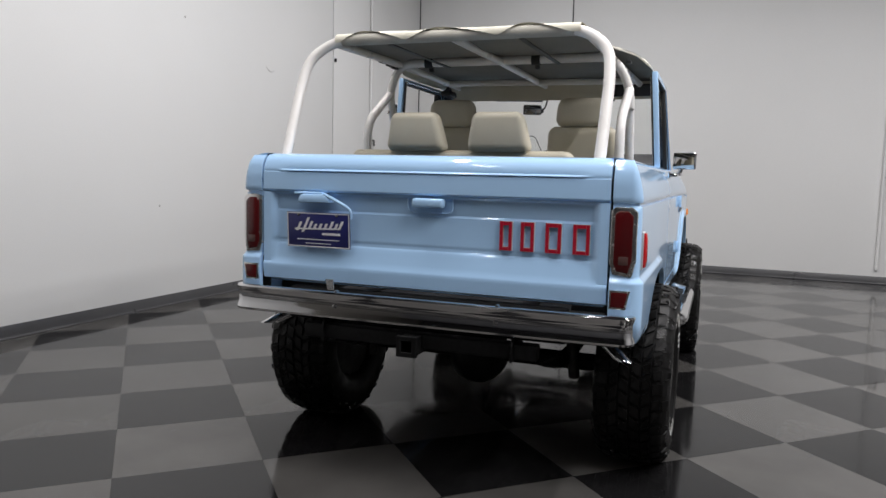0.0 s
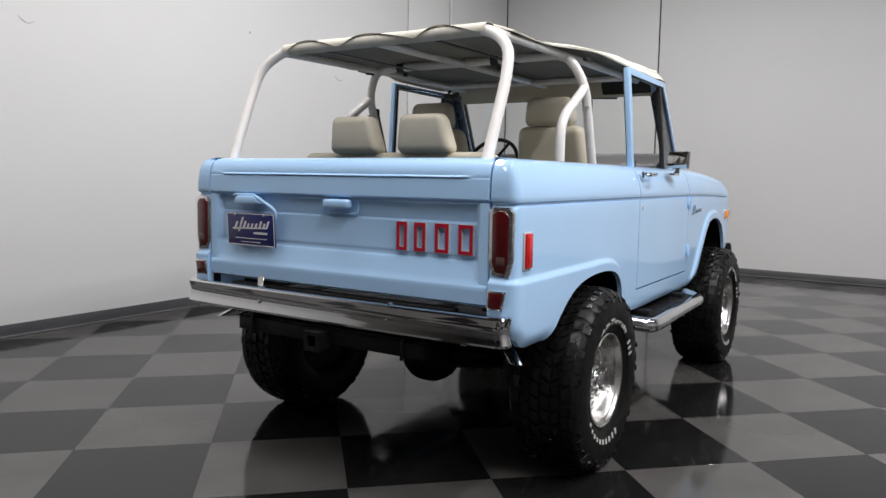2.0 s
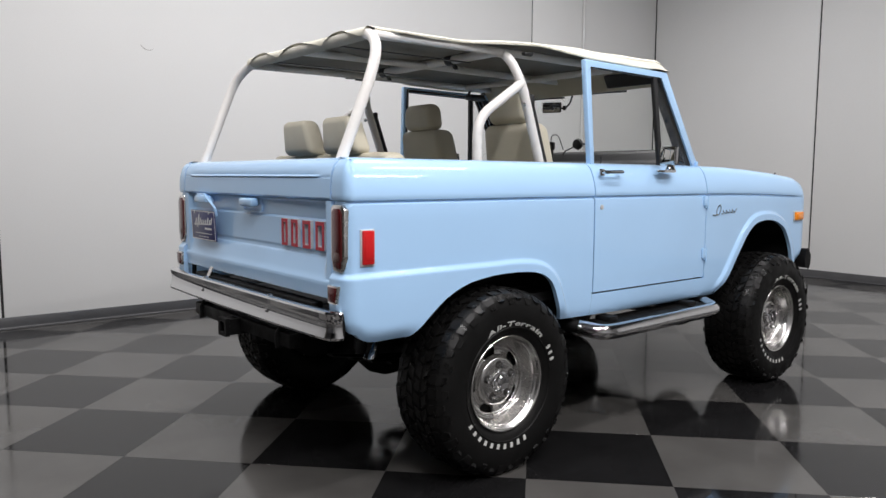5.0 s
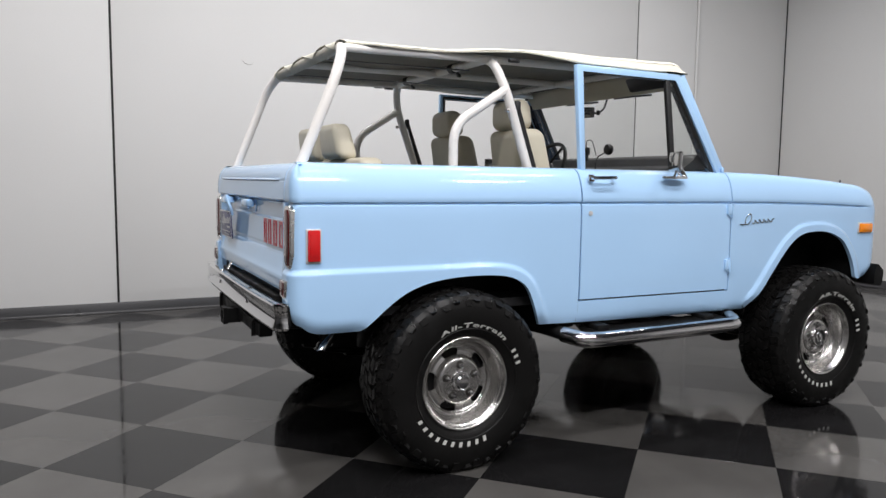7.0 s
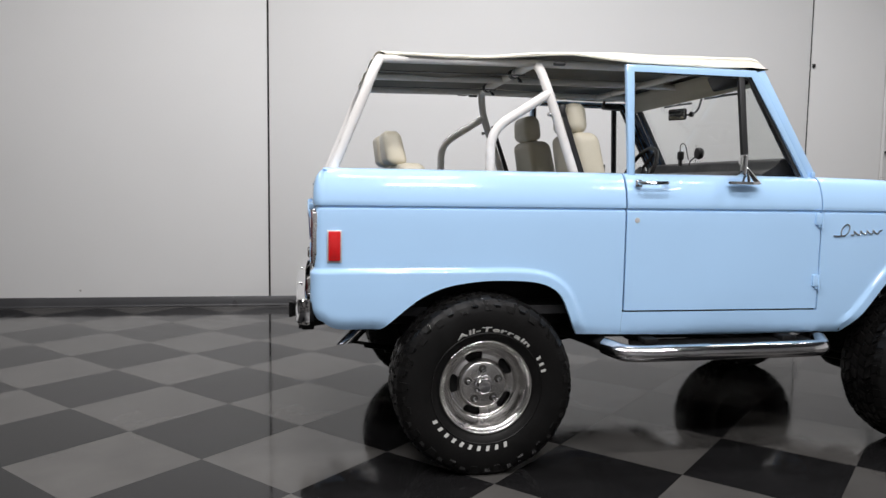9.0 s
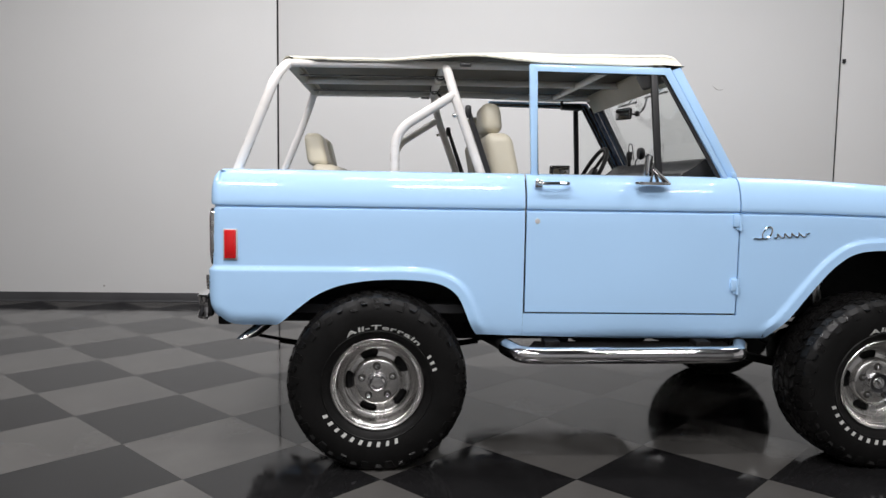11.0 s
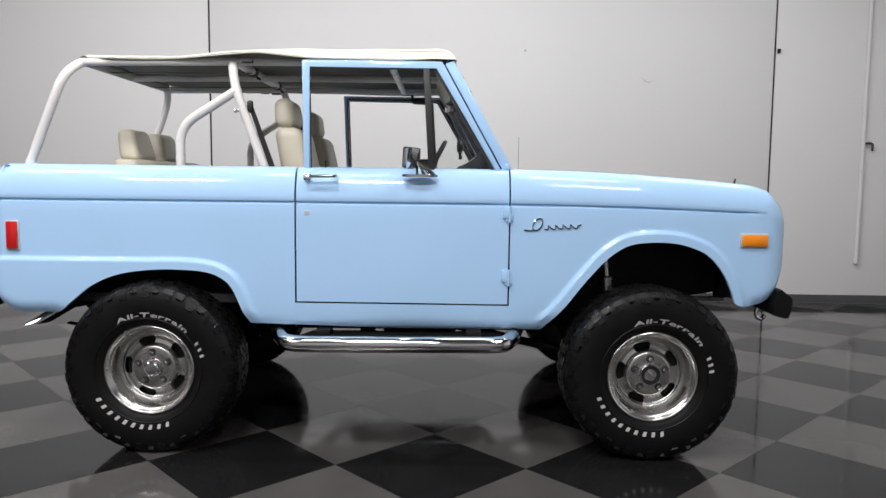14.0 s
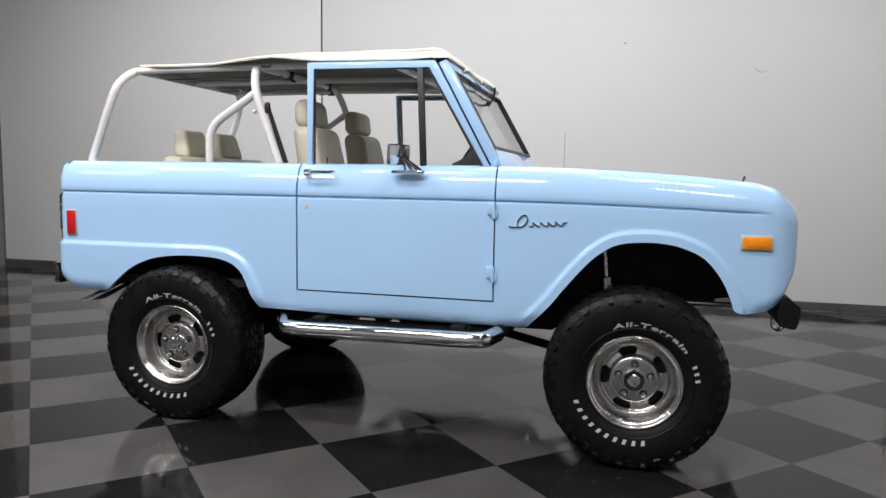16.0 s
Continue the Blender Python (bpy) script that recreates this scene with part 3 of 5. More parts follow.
# lamp over the number plate with its bracket
bm = bmesh.new()
prism(bm, [(REAR + 0.02, 0.560, 1.148), (REAR + 0.02, 0.540, 1.185), (REAR + 0.02, 0.425, 1.185), (REAR + 0.02, 0.396, 1.150)], (-0.05, 0, 0), bevel=0.01)
tube(bm, bend([(REAR - 0.02, 0.43, 1.186), (REAR - 0.022, 0.325, 1.138), (REAR - 0.018, 0.305, 1.120), (REAR - 0.012, 0.310, 1.088)], 0.03, 4), 0.007, seg=8)
tube(bm, [(REAR - 0.01, 0.44, 1.188), (REAR - 0.012, 0.54, 1.189), (REAR + 0.004, 0.585, 1.186)], 0.006, seg=8)
part("plate_lamp", bm, PAINT, tailgate)
# plate with border and bars in place of its writing
plate_pose = Matrix.Translation((REAR - 0.018, 0.457, 1.035)) @ Matrix.Rotation(radians(-3), 4, "Y")
plate = part("number_plate", boxed(-0.003, 0.003, -0.150, 0.150, -0.074, 0.074, bevel=0.0015), PLATE_BLUE, truck, "navy blue plate with white border and bars", at=plate_pose)
bm = bmesh.new()
for a in ((-0.148, 0.148, 0.068, 0.072), (-0.148, 0.148, -0.072, -0.068), (-0.148, -0.144, -0.068, 0.068), (0.144, 0.148, -0.068, 0.068)):
    box(bm, -0.0042, -0.002, a[0], a[1], a[2], a[3])
part("border", bm, PLATE_WHITE, plate)
bm = bmesh.new()
for y, z, h in ((0.105, -0.004, 0.030), (0.080, -0.010, 0.050), (0.050, 0.002, 0.028), (0.025, 0.004, 0.018), (0.0, 0.005, 0.018), (-0.025, 0.006, 0.018), (-0.050, 0.007, 0.026), (-0.075, 0.008, 0.018), (-0.095, 0.009, 0.026)):
    h *= 1.25
    prism(bm, [(-0.0042, y, z), (-0.0042, y - 0.012, z), (-0.0042, y - 0.012 - h * 0.5, z + h), (-0.0042, y - h * 0.5, z + h)], (0.002, 0, 0))
prism(bm, [(-0.0042, 0.112, 0.006), (-0.0042, -0.105, 0.012), (-0.0042, -0.105, 0.006), (-0.0042, 0.112, -0.001)], (0.002, 0, 0))
box(bm, -0.0042, -0.002, -0.105, -0.02, -0.020, -0.010)
box(bm, -0.0042, -0.002, -0.10, 0.10, -0.042, -0.0385)
box(bm, -0.0042, -0.002, -0.06, 0.06, -0.058, -0.055)
part("print", bm, PLATE_WHITE, plate)
for y in (0.09, -0.09):
    part("bolt", revolve(bmesh.new(), [(0.0, -0.008), (0.006, -0.007), (0.007, -0.002)], seg=10, axis="X", at=(0, y, 0.064)), CHROME, plate)
# badge on the gate: upright red blocks with a chrome edge
for y0, y1 in ((-0.324, -0.372), (-0.407, -0.458), (-0.503, -0.562), (-0.607, -0.668)):
    bars = ((y0, y0 - 0.0125, 0.995, 1.106), (y1 + 0.0125, y1, 0.995, 1.106), (y0 - 0.0135, y1 + 0.0135, 1.092, 1.106), (y0 - 0.0135, y1 + 0.0135, 0.995, 1.008))
    rim, red = bmesh.new(), bmesh.new()
    for a, b, lo, hi in bars:
        box(rim, REAR + 0.012, REAR + 0.027, b - 0.0012, a + 0.0012, lo - 0.0012, hi + 0.0012)
        box(red, REAR + 0.0085, REAR + 0.014, b, a, lo, hi)
    badge = part("badge", rim, SATIN, tailgate, "red enamel badge frame with chrome edge")
    part("enamel", red, RED_BADGE, badge)

# tail lamps
for side in (-1, 1):
    def outline(inset, x):
        pts = [(0.757 + inset, 0.930 + inset), (0.744 + inset, 0.975), (0.744 + inset, 1.165 - inset), (0.760 + inset, 1.178 - inset),
               (0.820 - inset, 1.178 - inset), (0.838 - inset, 1.160 - inset), (0.838 - inset, 0.985), (0.826 - inset, 0.924 + inset)]
        return [(x, side * y, z) for y, z in pts]
    lamp = part("tail_lamp", prism(bmesh.new(), outline(0, REAR + 0.03), (-0.035, 0, 0), bevel=0.005), TIP_STEEL, truck, "tall tail lamp with chrome bezel and red lens")
    part("lens", prism(bmesh.new(), outline(0.014, REAR), (-0.011, 0, 0), bevel=0.004), DARK_LENS, lamp, "dark red lens")
    part("reverse_lens", boxed(REAR - 0.0125, REAR, side * 0.776, side * 0.812, 0.968, 1.0, bevel=0.003), CLEAR_LENS, lamp, "clear reversing lens")
    bm = prism(bmesh.new(), [(REAR, side * 0.752, 0.808), (REAR, side * 0.752, 0.878), (REAR, side * 0.826, 0.878), (REAR, side * 0.812, 0.808)], (-0.027, 0, 0), bevel=0.003)
    refl = part("rear_reflector", bm, TIP_STEEL, truck, "small red reflector with chrome rim")
    bm = prism(bmesh.new(), [(REAR - 0.02, side * 0.758, 0.815), (REAR - 0.02, side * 0.758, 0.871), (REAR - 0.02, side * 0.818, 0.871), (REAR - 0.02, side * 0.807, 0.815)], (-0.010, 0, 0), bevel=0.002)
    part("lens", bm, DARK_LENS, refl)
    # side markers
    mk = part("side_marker", boxed(-0.690, -0.626, side * 0.838, side * 0.857, 0.947, 1.087, bevel=0.004), SATIN, truck, "red side marker lamp with metal rim")
    part("lens", boxed(-0.684, -0.632, side * 0.85, side * 0.866, 0.955, 1.083, bevel=0.006), RED_LENS, mk, "red lens")
    part("lens_panel", boxed(-0.676, -0.640, side * 0.86, side * 0.8685, 0.972, 1.068, bevel=0.003), RED_LENS, mk)
    mk = part("side_marker", boxed(2.760, 2.894, side * 0.838, side * 0.857, 0.998, 1.066, bevel=0.004), SATIN, truck, "amber side marker lamp with metal rim")
    part("lens", boxed(2.767, 2.887, side * 0.85, side * 0.866, 1.005, 1.059, bevel=0.006), AMBER_LENS, mk, "amber lens")
    part("lens_panel", boxed(2.785, 2.869, side * 0.86, side * 0.8685, 1.014, 1.050, bevel=0.003), AMBER_LENS, mk)
    # badge on the wing as a plain chrome squiggle
    bm = bmesh.new()

    def stroke(points):
        line = [(p.x, side * 0.853, p.z) for p in bend([(x, 0, z) for x, z in points], 0.012, 4)]
        tube(bm, line, 0.0036, seg=6)
    # one tall loop, then a low wavy line that ends in a stroke
    loop_line = [(1.742, side * 0.853, 1.070), (1.770, side * 0.853, 1.068), (1.790, side * 0.853, 1.071)]
    for k in range(29):
        a = radians(-100 + 430 * k / 28)
        loop_line.append((1.806 + 0.021 * math.cos(a) + 0.010 * math.sin(a), side * 0.853, 1.097 + 0.028 * math.sin(a)))
    tube(bm, loop_line, 0.0036, seg=6)
    wave = []
    for k in range(46):
        wave.append((1.838 + 0.0034 * k + 0.007 * math.sin(k * 0.62), side * 0.853, 1.082 + 0.0002 * k + 0.0095 * math.cos(k * 0.62 + 2.2)))
    tube(bm, wave, 0.0034, seg=6)
    stroke([(1.990, 1.092), (2.010, 1.098)])
    part("fender_badge", bm, CHROME, truck, "small slanted chrome script badge")

# hood, cowl, nose
bm = bmesh.new()
rows = []
for x in list(np.linspace(1.70, 2.7, 14)) + list(np.linspace(2.74, NOSE - R_NOSE, 8)):
    t = lerp_table(TOP, x)
    rows.append([(x, 0.747 * f, t + 0.010 * (1 - f * f) - 0.001) for f in np.linspace(-1, 1, 31)])
grid(bm, rows)
part("hood", bm, PAINT, truck)
bm = bmesh.new()
grid(bm, [[(x, y, 1.352 + 0.01 * (1 - (y / 0.76) ** 2) + 0.012 * ease(1.60, 1.52, x)) for y in np.linspace(-0.765, 0.765, 15)] for x in (1.48, 1.55, 1.60, 1.65, 1.694)])
part("cowl", bm, PAINT, truck)
bm = box(bmesh.new(), NOSE - 0.02, NOSE + 0.004, -0.50, 0.50, 0.86, 1.14, bevel=0.004)
grille = part("grille_panel", bm, PAINT, truck, "light blue front panel behind the bars")
for k in range(5):
    part("grille_bar", boxed(NOSE, NOSE + 0.016, -0.45, 0.45, 0.90 + 0.045 * k, 0.918 + 0.045 * k, bevel=0.004), TRIM, grille)
for side in (-1, 1):
    bm = revolve(bmesh.new(), [(0.0, 0.008), (0.06, 0.006), (0.088, 0.002), (0.09, 0.0), (0.09, -0.03)], seg=28, axis="X", at=(NOSE, side * 0.56, 1.0))
    part("headlamp", bm, CHROME, truck)
# windshield frame and glass
WS_LOW, WS_TOP = (1.690, 1.356), (1.404, 1.866)


def ws(y, t, out=0.0):
    """A point on the slanted windshield: t 0 at the cowl, 1 at the header."""
    x, z = WS_LOW[0] + (WS_TOP[0] - WS_LOW[0]) * t, WS_LOW[1] + (WS_TOP[1] - WS_LOW[1]) * t
    return (x + 0.90 * out, y * (1 - 0.05 * t), z + 0.36 * out)


bm = bmesh.new()
w = 0.775
for a in ([(-w, 0), (-w, 1), (-w + 0.075, 0.90), (-w + 0.075, 0.16)], [(w, 0), (w, 1), (w - 0.075, 0.90), (w - 0.075, 0.16)],
          [(-w, 1), (w, 1), (w - 0.075, 0.90), (-w + 0.075, 0.90)], [(-w, 0), (w, 0), (w - 0.075, 0.16), (-w + 0.075, 0.16)]):
    pts = [Vector(ws(y, t)) for y, t in a]
    prism(bm, pts, (-0.0425, 0, -0.017), bevel=0.005)
wsf = part("windshield_frame", bm, PAINT, truck)
for side in (-1, 1):
    # added skin that darkens the pillar's shaded inner face
    bm = prism(bmesh.new(), [Vector(ws(side * y, t, -0.012)) for y, t in ((w - 0.016, 0.03), (w - 0.016, 0.97), (w - 0.082, 0.90), (w - 0.082, 0.10))], (-0.046, 0, -0.019), bevel=0.004)
    trim = part("pillar_trim", bm, SHADED_PILLAR, wsf, "inner pillar face, blue darkened for shade")
    part("pillar_bead", tubed([Vector(ws(side * (w - 0.080), t, -0.040)) for t in (0.12, 0.5, 0.88)], 0.0045, seg=8), ALLOY, trim, "thin silver bead")
bm = prism(bmesh.new(), [Vector(ws(y, t, -0.012)) for y, t in ((-w + 0.08, 0.02), (w - 0.08, 0.02), (w - 0.08, 0.165), (-w + 0.08, 0.165))], (-0.052, 0, -0.021), bevel=0.004)
part("cowl_trim", bm, TRIM, wsf, "dark lower windshield trim")
bm = bmesh.new()
g, s = w - 0.075, 0.012
for a in ([(-g, 0.16), (-g, 0.90), (-g + s, 0.885), (-g + s, 0.185)], [(g, 0.16), (g, 0.90), (g - s, 0.885), (g - s, 0.185)],
          [(-g, 0.90), (g, 0.90), (g - s, 0.885), (-g + s, 0.885)], [(-g, 0.16), (g, 0.16), (g - s, 0.185), (-g + s, 0.185)]):
    prism(bm, [Vector(ws(y, t, 0.004)) for y, t in a], (-0.02, 0, -0.008))
part("windshield_seal", bm, TRIM, wsf, "black rubber windshield seal")
pane = part("windshield", prism(bmesh.new(), [Vector(ws(y, t, -0.012)) for y, t in ((-g, 0.16), (g, 0.16), (g, 0.90), (-g, 0.90))], (-0.004, 0, -0.0016)), GLASS, wsf, "clear windshield glass")
pane.visible_shadow = False
for y in (-0.46, 0.04):
    bm = bmesh.new()
    tube(bm, [Vector(ws(y, 0.95, 0.02)), Vector(ws(y + 0.02, 0.91, 0.030)), Vector(ws(y + 0.18, 0.86, 0.024))], 0.0045, seg=8)
    tube(bm, [Vector(ws(y, 0.95, 0.0)), Vector(ws(y, 0.95, 0.026))], 0.010, seg=12)
    wiper = part("wiper", bm, ALLOY, truck, "silver wiper arm with black blade")
    part("blade", tubed([Vector(ws(y + 0.01, 0.845, 0.010)), Vector(ws(y + 0.18, 0.852, 0.020)), Vector(ws(y + 0.34, 0.86, 0.010))], 0.006, seg=8), TRIM, wiper)
# antenna stub on the wing
part("antenna", tubed([(2.775, -0.70, 1.28), (2.784, -0.70, 1.322)], 0.005, seg=8), TRIM, truck)
part("antenna", tubed([(1.87, 0.70, 1.34), (1.87, 0.70, 1.60)], 0.0014, seg=6), DARK_STEEL, truck, "thin whip antenna")

# rear bumper
bm = bmesh.new()
SECTION = [(0.060, 0.780), (0.050, 0.786), (0.012, 0.790), (0.002, 0.787), (-0.002, 0.780), (0.003, 0.762), (0.006, 0.754), (0.006, 0.716), (0.003, 0.708), (-0.003, 0.690), (-0.001, 0.682), (0.006, 0.678), (0.05, 0.676)]
plan = []
for y in np.linspace(-0.80, 0.80, 25):
    plan.append((-0.827 + 0.012 * (abs(y) / 0.8) ** 3, y, 1, 0))
ends = []
for k in range(1, 7):
    a = math.pi / 2 * k / 6
    ends.append((-0.815 + 0.05 * (1 - math.cos(a)), 0.80 + 0.048 * math.sin(a), math.cos(a), -math.sin(a)))
ends.append((-0.762, 0.848, 0, -1))
plan = [(x, -y, nx, -ny) for x, y, nx, ny in reversed(ends)] + plan + ends
grid(bm, [[(x + nx * min(d, 0.042), y + ny * min(d, 0.042), z) for d, z in SECTION] for x, y, nx, ny in plan])
bumper = part("rear_bumper", bm, CHROME, truck, "chrome rear bumper with wrapped ends")
for y, z, d in ((0.345, 0.730, 0.010), (-0.345, 0.728, 0.010), (0.345, 0.786, 0.02), (-0.345, 0.786, 0.02)):
    bm = revolve(bmesh.new(), [(0.0, -0.010), (0.008, -0.008), (0.010, 0.0), (0.010, 0.01)], seg=12, axis="X", at=(-0.827 + d, y, z))
    part("bolt", bm, CHROME, bumper)
for side in (-1, 1):
    # added black block, stands for the shaded hollow inside the bumper end
    part("bumper_end", boxed(-0.785, -0.745, side * 0.79, side * 0.838, 0.688, 0.776, bevel=0.008), BLACK, bumper, "black block for the dark hollow of the bumper end")
    part("bumper_bracket", boxed(-0.79, -0.60, side * 0.36, side * 0.42, 0.675, 0.74, bevel=0.01), BLACK, bumper, "black bumper bracket")
part("bumper_clip", prism(bmesh.new(), [(-0.775, 0.375, 0.788), (-0.775, 0.405, 0.788), (-0.748, 0.43, 0.826), (-0.748, 0.395, 0.826)], (0.004, 0, 0.003)), ALLOY, bumper, "bare metal bumper clip")
bm = bmesh.new()
box(bm, -0.800, -0.740, -0.50, 0.50, 0.588, 0.648, bevel=0.006)
for side in (-1, 1):
    prism(bm, [(-0.815, side * 0.40, 0.576), (-0.66, side * 0.40, 0.60), (-0.66, side * 0.40, 0.70), (-0.78, side * 0.40, 0.70), (-0.815, side * 0.40, 0.64)], (0, side * 0.012, 0), bevel=0.003)
hitch = part("trailer_hitch", bm, BLACK, truck, "black trailer hitch crossbar under the bumper")
# receiver: a square tube, open to the rear, with a collar
bm = bmesh.new()
for y0, y1, z0, z1 in ((-0.036, 0.036, 0.636, 0.644), (-0.036, 0.036, 0.572, 0.580), (-0.036, -0.028, 0.579, 0.637), (0.028, 0.036, 0.579, 0.637)):
    box(bm, -0.868, -0.70, y0, y1, z0, z1, bevel=0.001, seg=1)
    g0, g1 = (0.006 if y1 - y0 > 0.02 else 0.0), (0.006 if z1 - z0 > 0.02 else 0.0)
    box(bm, -0.872, -0.852, y0 - 0.006, y1 + 0.006, z0 - 0.005 + g1, z1 + 0.005 - g1, bevel=0.001, seg=1)
part("receiver", bm, BLACK, hitch, "black square receiver tube")
part("rear_crossmember", boxed(-0.76, -0.70, -0.60, 0.60, 0.655, 0.79, bevel=0.01), BLACK, truck)
# front bumper
bm = bmesh.new()
SECT = [(0.10, 0.735), (0.08, 0.800), (0.066, 0.804), (0.022, 0.770), (0.012, 0.760), (0.011, 0.735), (0.018, 0.690), (0.026, 0.670), (0.04, 0.665), (0.075, 0.673), (0.095, 0.680), (0.10, 0.735)]
plan = [(3.045 - 0.015 * (abs(y) / 0.8) ** 3, y) for y in np.linspace(-0.87, 0.87, 21)]
grid(bm, [[(x - d, y, z) for d, z in SECT] for x, y in plan])
bmesh.ops.remove_doubles(bm, verts=bm.verts[:], dist=1e-5)
bmesh.ops.holes_fill(bm, edges=[e for e in bm.edges if e.is_boundary], sides=20)
fb = part("front_bumper", bm, BLACK, truck, "black steel front bumper")
for side in (-1, 1):
    part("tow_hook", tubed(bend([(2.96, side * 0.62, 0.68), (2.95, side * 0.62, 0.63), (2.985, side * 0.62, 0.612), (3.0, side * 0.62, 0.64)], 0.02, 4), 0.010, seg=10), CHROME, fb, "chrome tow hook")
    part("bumper_bracket", boxed(2.80, 3.0, side * 0.42, side * 0.47, 0.70, 0.77, bevel=0.01), BLACK, fb)

# roll cage
def rounded(points, radius=0.13):
    return bend(points, radius, 8)


CAGE_R = 0.0225
bm = tubed(rounded([(-0.668, -0.680, 1.33), (-0.532, -0.685, 1.66), (-0.485, -0.672, 1.788), (-0.440, -0.56, 1.872), (-0.440, 0.56, 1.872), (-0.485, 0.672, 1.788), (-0.532, 0.685, 1.66), (-0.668, 0.680, 1.33)], 0.12), CAGE_R, seg=18)
part("rear_hoop", bm, CAGE, truck, "white tubular rear hoop")
bm = tubed(rounded([(0.487, -0.655, 1.33), (0.340, -0.658, 1.738), (0.306, -0.58, 1.880), (0.306, 0.58, 1.880), (0.340, 0.658, 1.738), (0.487, 0.655, 1.33)], 0.12), CAGE_R, seg=18)
part("main_hoop", bm, CAGE, truck, "white tubular main hoop")
for side in (-1, 1):
    bm = tubed(rounded([(0.068, side * 0.655, 1.33), (0.068, side * 0.655, 1.545), (0.345, side * 0.655, 1.722)], 0.09), CAGE_R, seg=18)
    part("kicker_brace", bm, CAGE, truck, "bent white brace tube")
    bm = tubed([(-0.44, side * 0.57, 1.862), (0.306, side * 0.57, 1.872)], 0.018, seg=14)
    part("roof_rail", bm, CAGE, truck)
    bm = tubed([(0.306, side * 0.57, 1.872), (1.38, side * 0.60, 1.872)], 0.018, seg=14)
    part("roof_rail", bm, CAGE, truck)
    # belt reels and straps behind the front seats
    bm = bmesh.new()
    box(bm, 0.398, 0.428, side * 0.645, side * 0.670, 1.615, 1.675, bevel=0.010)
    prism(bm, [(0.400, side * 0.652, 1.66), (0.422, side * 0.652, 1.66), (0.540, side * 0.652, 1.33), (0.510, side * 0.652, 1.33)], (0, side * 0.006, 0))
    part("seat_belt", bm, TRIM, truck, "black seat belt with anchor")
    part("belt_bolt", tubed([(0.385, side * 0.660, 1.626), (0.356, side * 0.668, 1.625), (0.350, side * 0.669, 1.624), (0.338, side * 0.672, 1.624)], 0.012, seg=12, radii=(0.006, 0.006, 0.011, 0.009)), TIP_STEEL, truck, "bright anchor bolt")
part("roof_rail", tubed([(-0.44, 0.0, 1.862), (0.306, 0.0, 1.870), (1.38, 0.0, 1.872)], 0.018, seg=14), CAGE, truck)
part("cross_tube", tubed([(1.095, -0.60, 1.862), (1.095, 0.60, 1.872)], 0.018, seg=14), CAGE, truck)
for x, y, dz in ((0.10, 0.588, 0.008), (0.19, 0.588, 0.004), (0.26, 0.592, 0.0), (0.40, -0.640, 0.010)):
    part("strap_buckle", boxed(x - 0.03, x + 0.025, y - 0.012, y + 0.012, 1.846 + dz, 1.862 + dz, bevel=0.004), TRIM, truck, "small black strap buckle")
for y in (-0.185, 0.405):
    bm = tubed([(0.306, y - 0.022, 1.880), (0.306, y + 0.022, 1.880)], 0.028, seg=16)
    prism(bm, [(0.322, y - 0.012, 1.862), (0.345, y - 0.012, 1.850), (0.350, y - 0.012, 1.835), (0.332, y - 0.012, 1.838)], (0, 0.024, 0), bevel=0.003)
    part("tube_clamp", bm, TRIM, truck, "black clamp on the hoop")
bm = prism(bmesh.new(), [(1.150, 0.60, 1.835), (1.275, 0.60, 1.838), (1.292, 0.60, 1.812), (1.278, 0.60, 1.796), (1.150, 0.60, 1.802)], (0, 0.065, 0), bevel=0.008)
tube(bm, [(1.152, 0.63, 1.83), (1.150, 0.60, 1.872)], 0.009, seg=8)
part("top_latch", bm, TRIM, truck, "black latch of the soft top")
for y in (-0.3, 0.3):
    bm = bmesh.new()
    prism(bm, [(-0.42, y - 0.012, 1.846), (-0.42, y + 0.012, 1.846), (0.33, y + 0.012, 1.854), (0.33, y - 0.012, 1.854)], (0, 0, 0.004))
    part("roof_strap", bm, TRIM, truck, "black webbing strap")

# soft top: cream canvas with a grey lining beneath
ROOF_Z = [(-0.46, 1.898), (-0.28, 1.890), (-0.13, 1.888), (0.06, 1.892), (0.20, 1.902), (0.31, 1.910), (0.45, 1.915), (0.69, 1.912), (0.90, 1.911), (1.13, 1.914), (1.25, 1.918), (1.33, 1.920), (1.36, 1.917), (1.385, 1.905), (1.405, 1.886), (1.416, 1.868)]
ROOF_W = [(-0.46, 0.555), (-0.38, 0.575), (-0.30, 0.605), (0.0, 0.60), (0.31, 0.645), (0.69, 0.728), (1.0, 0.738), (1.416, 0.745)]


# how far the rear edge is drawn down at each place across the truck
TIES = [(-0.552, 0.95), (-0.52, 1.0), (-0.40, 0.35), (-0.334, 0.0), (-0.30, 0.12), (-0.225, 0.85), (-0.203, 1.0), (-0.17, 0.8), (0.0, 0.2), (0.062, 0.0), (0.10, 0.18), (0.19, 0.9), (0.215, 1.0), (0.25, 0.75), (0.37, 0.15), (0.42, 0.0), (0.46, 0.3), (0.53, 1.0), (0.552, 1.0)]


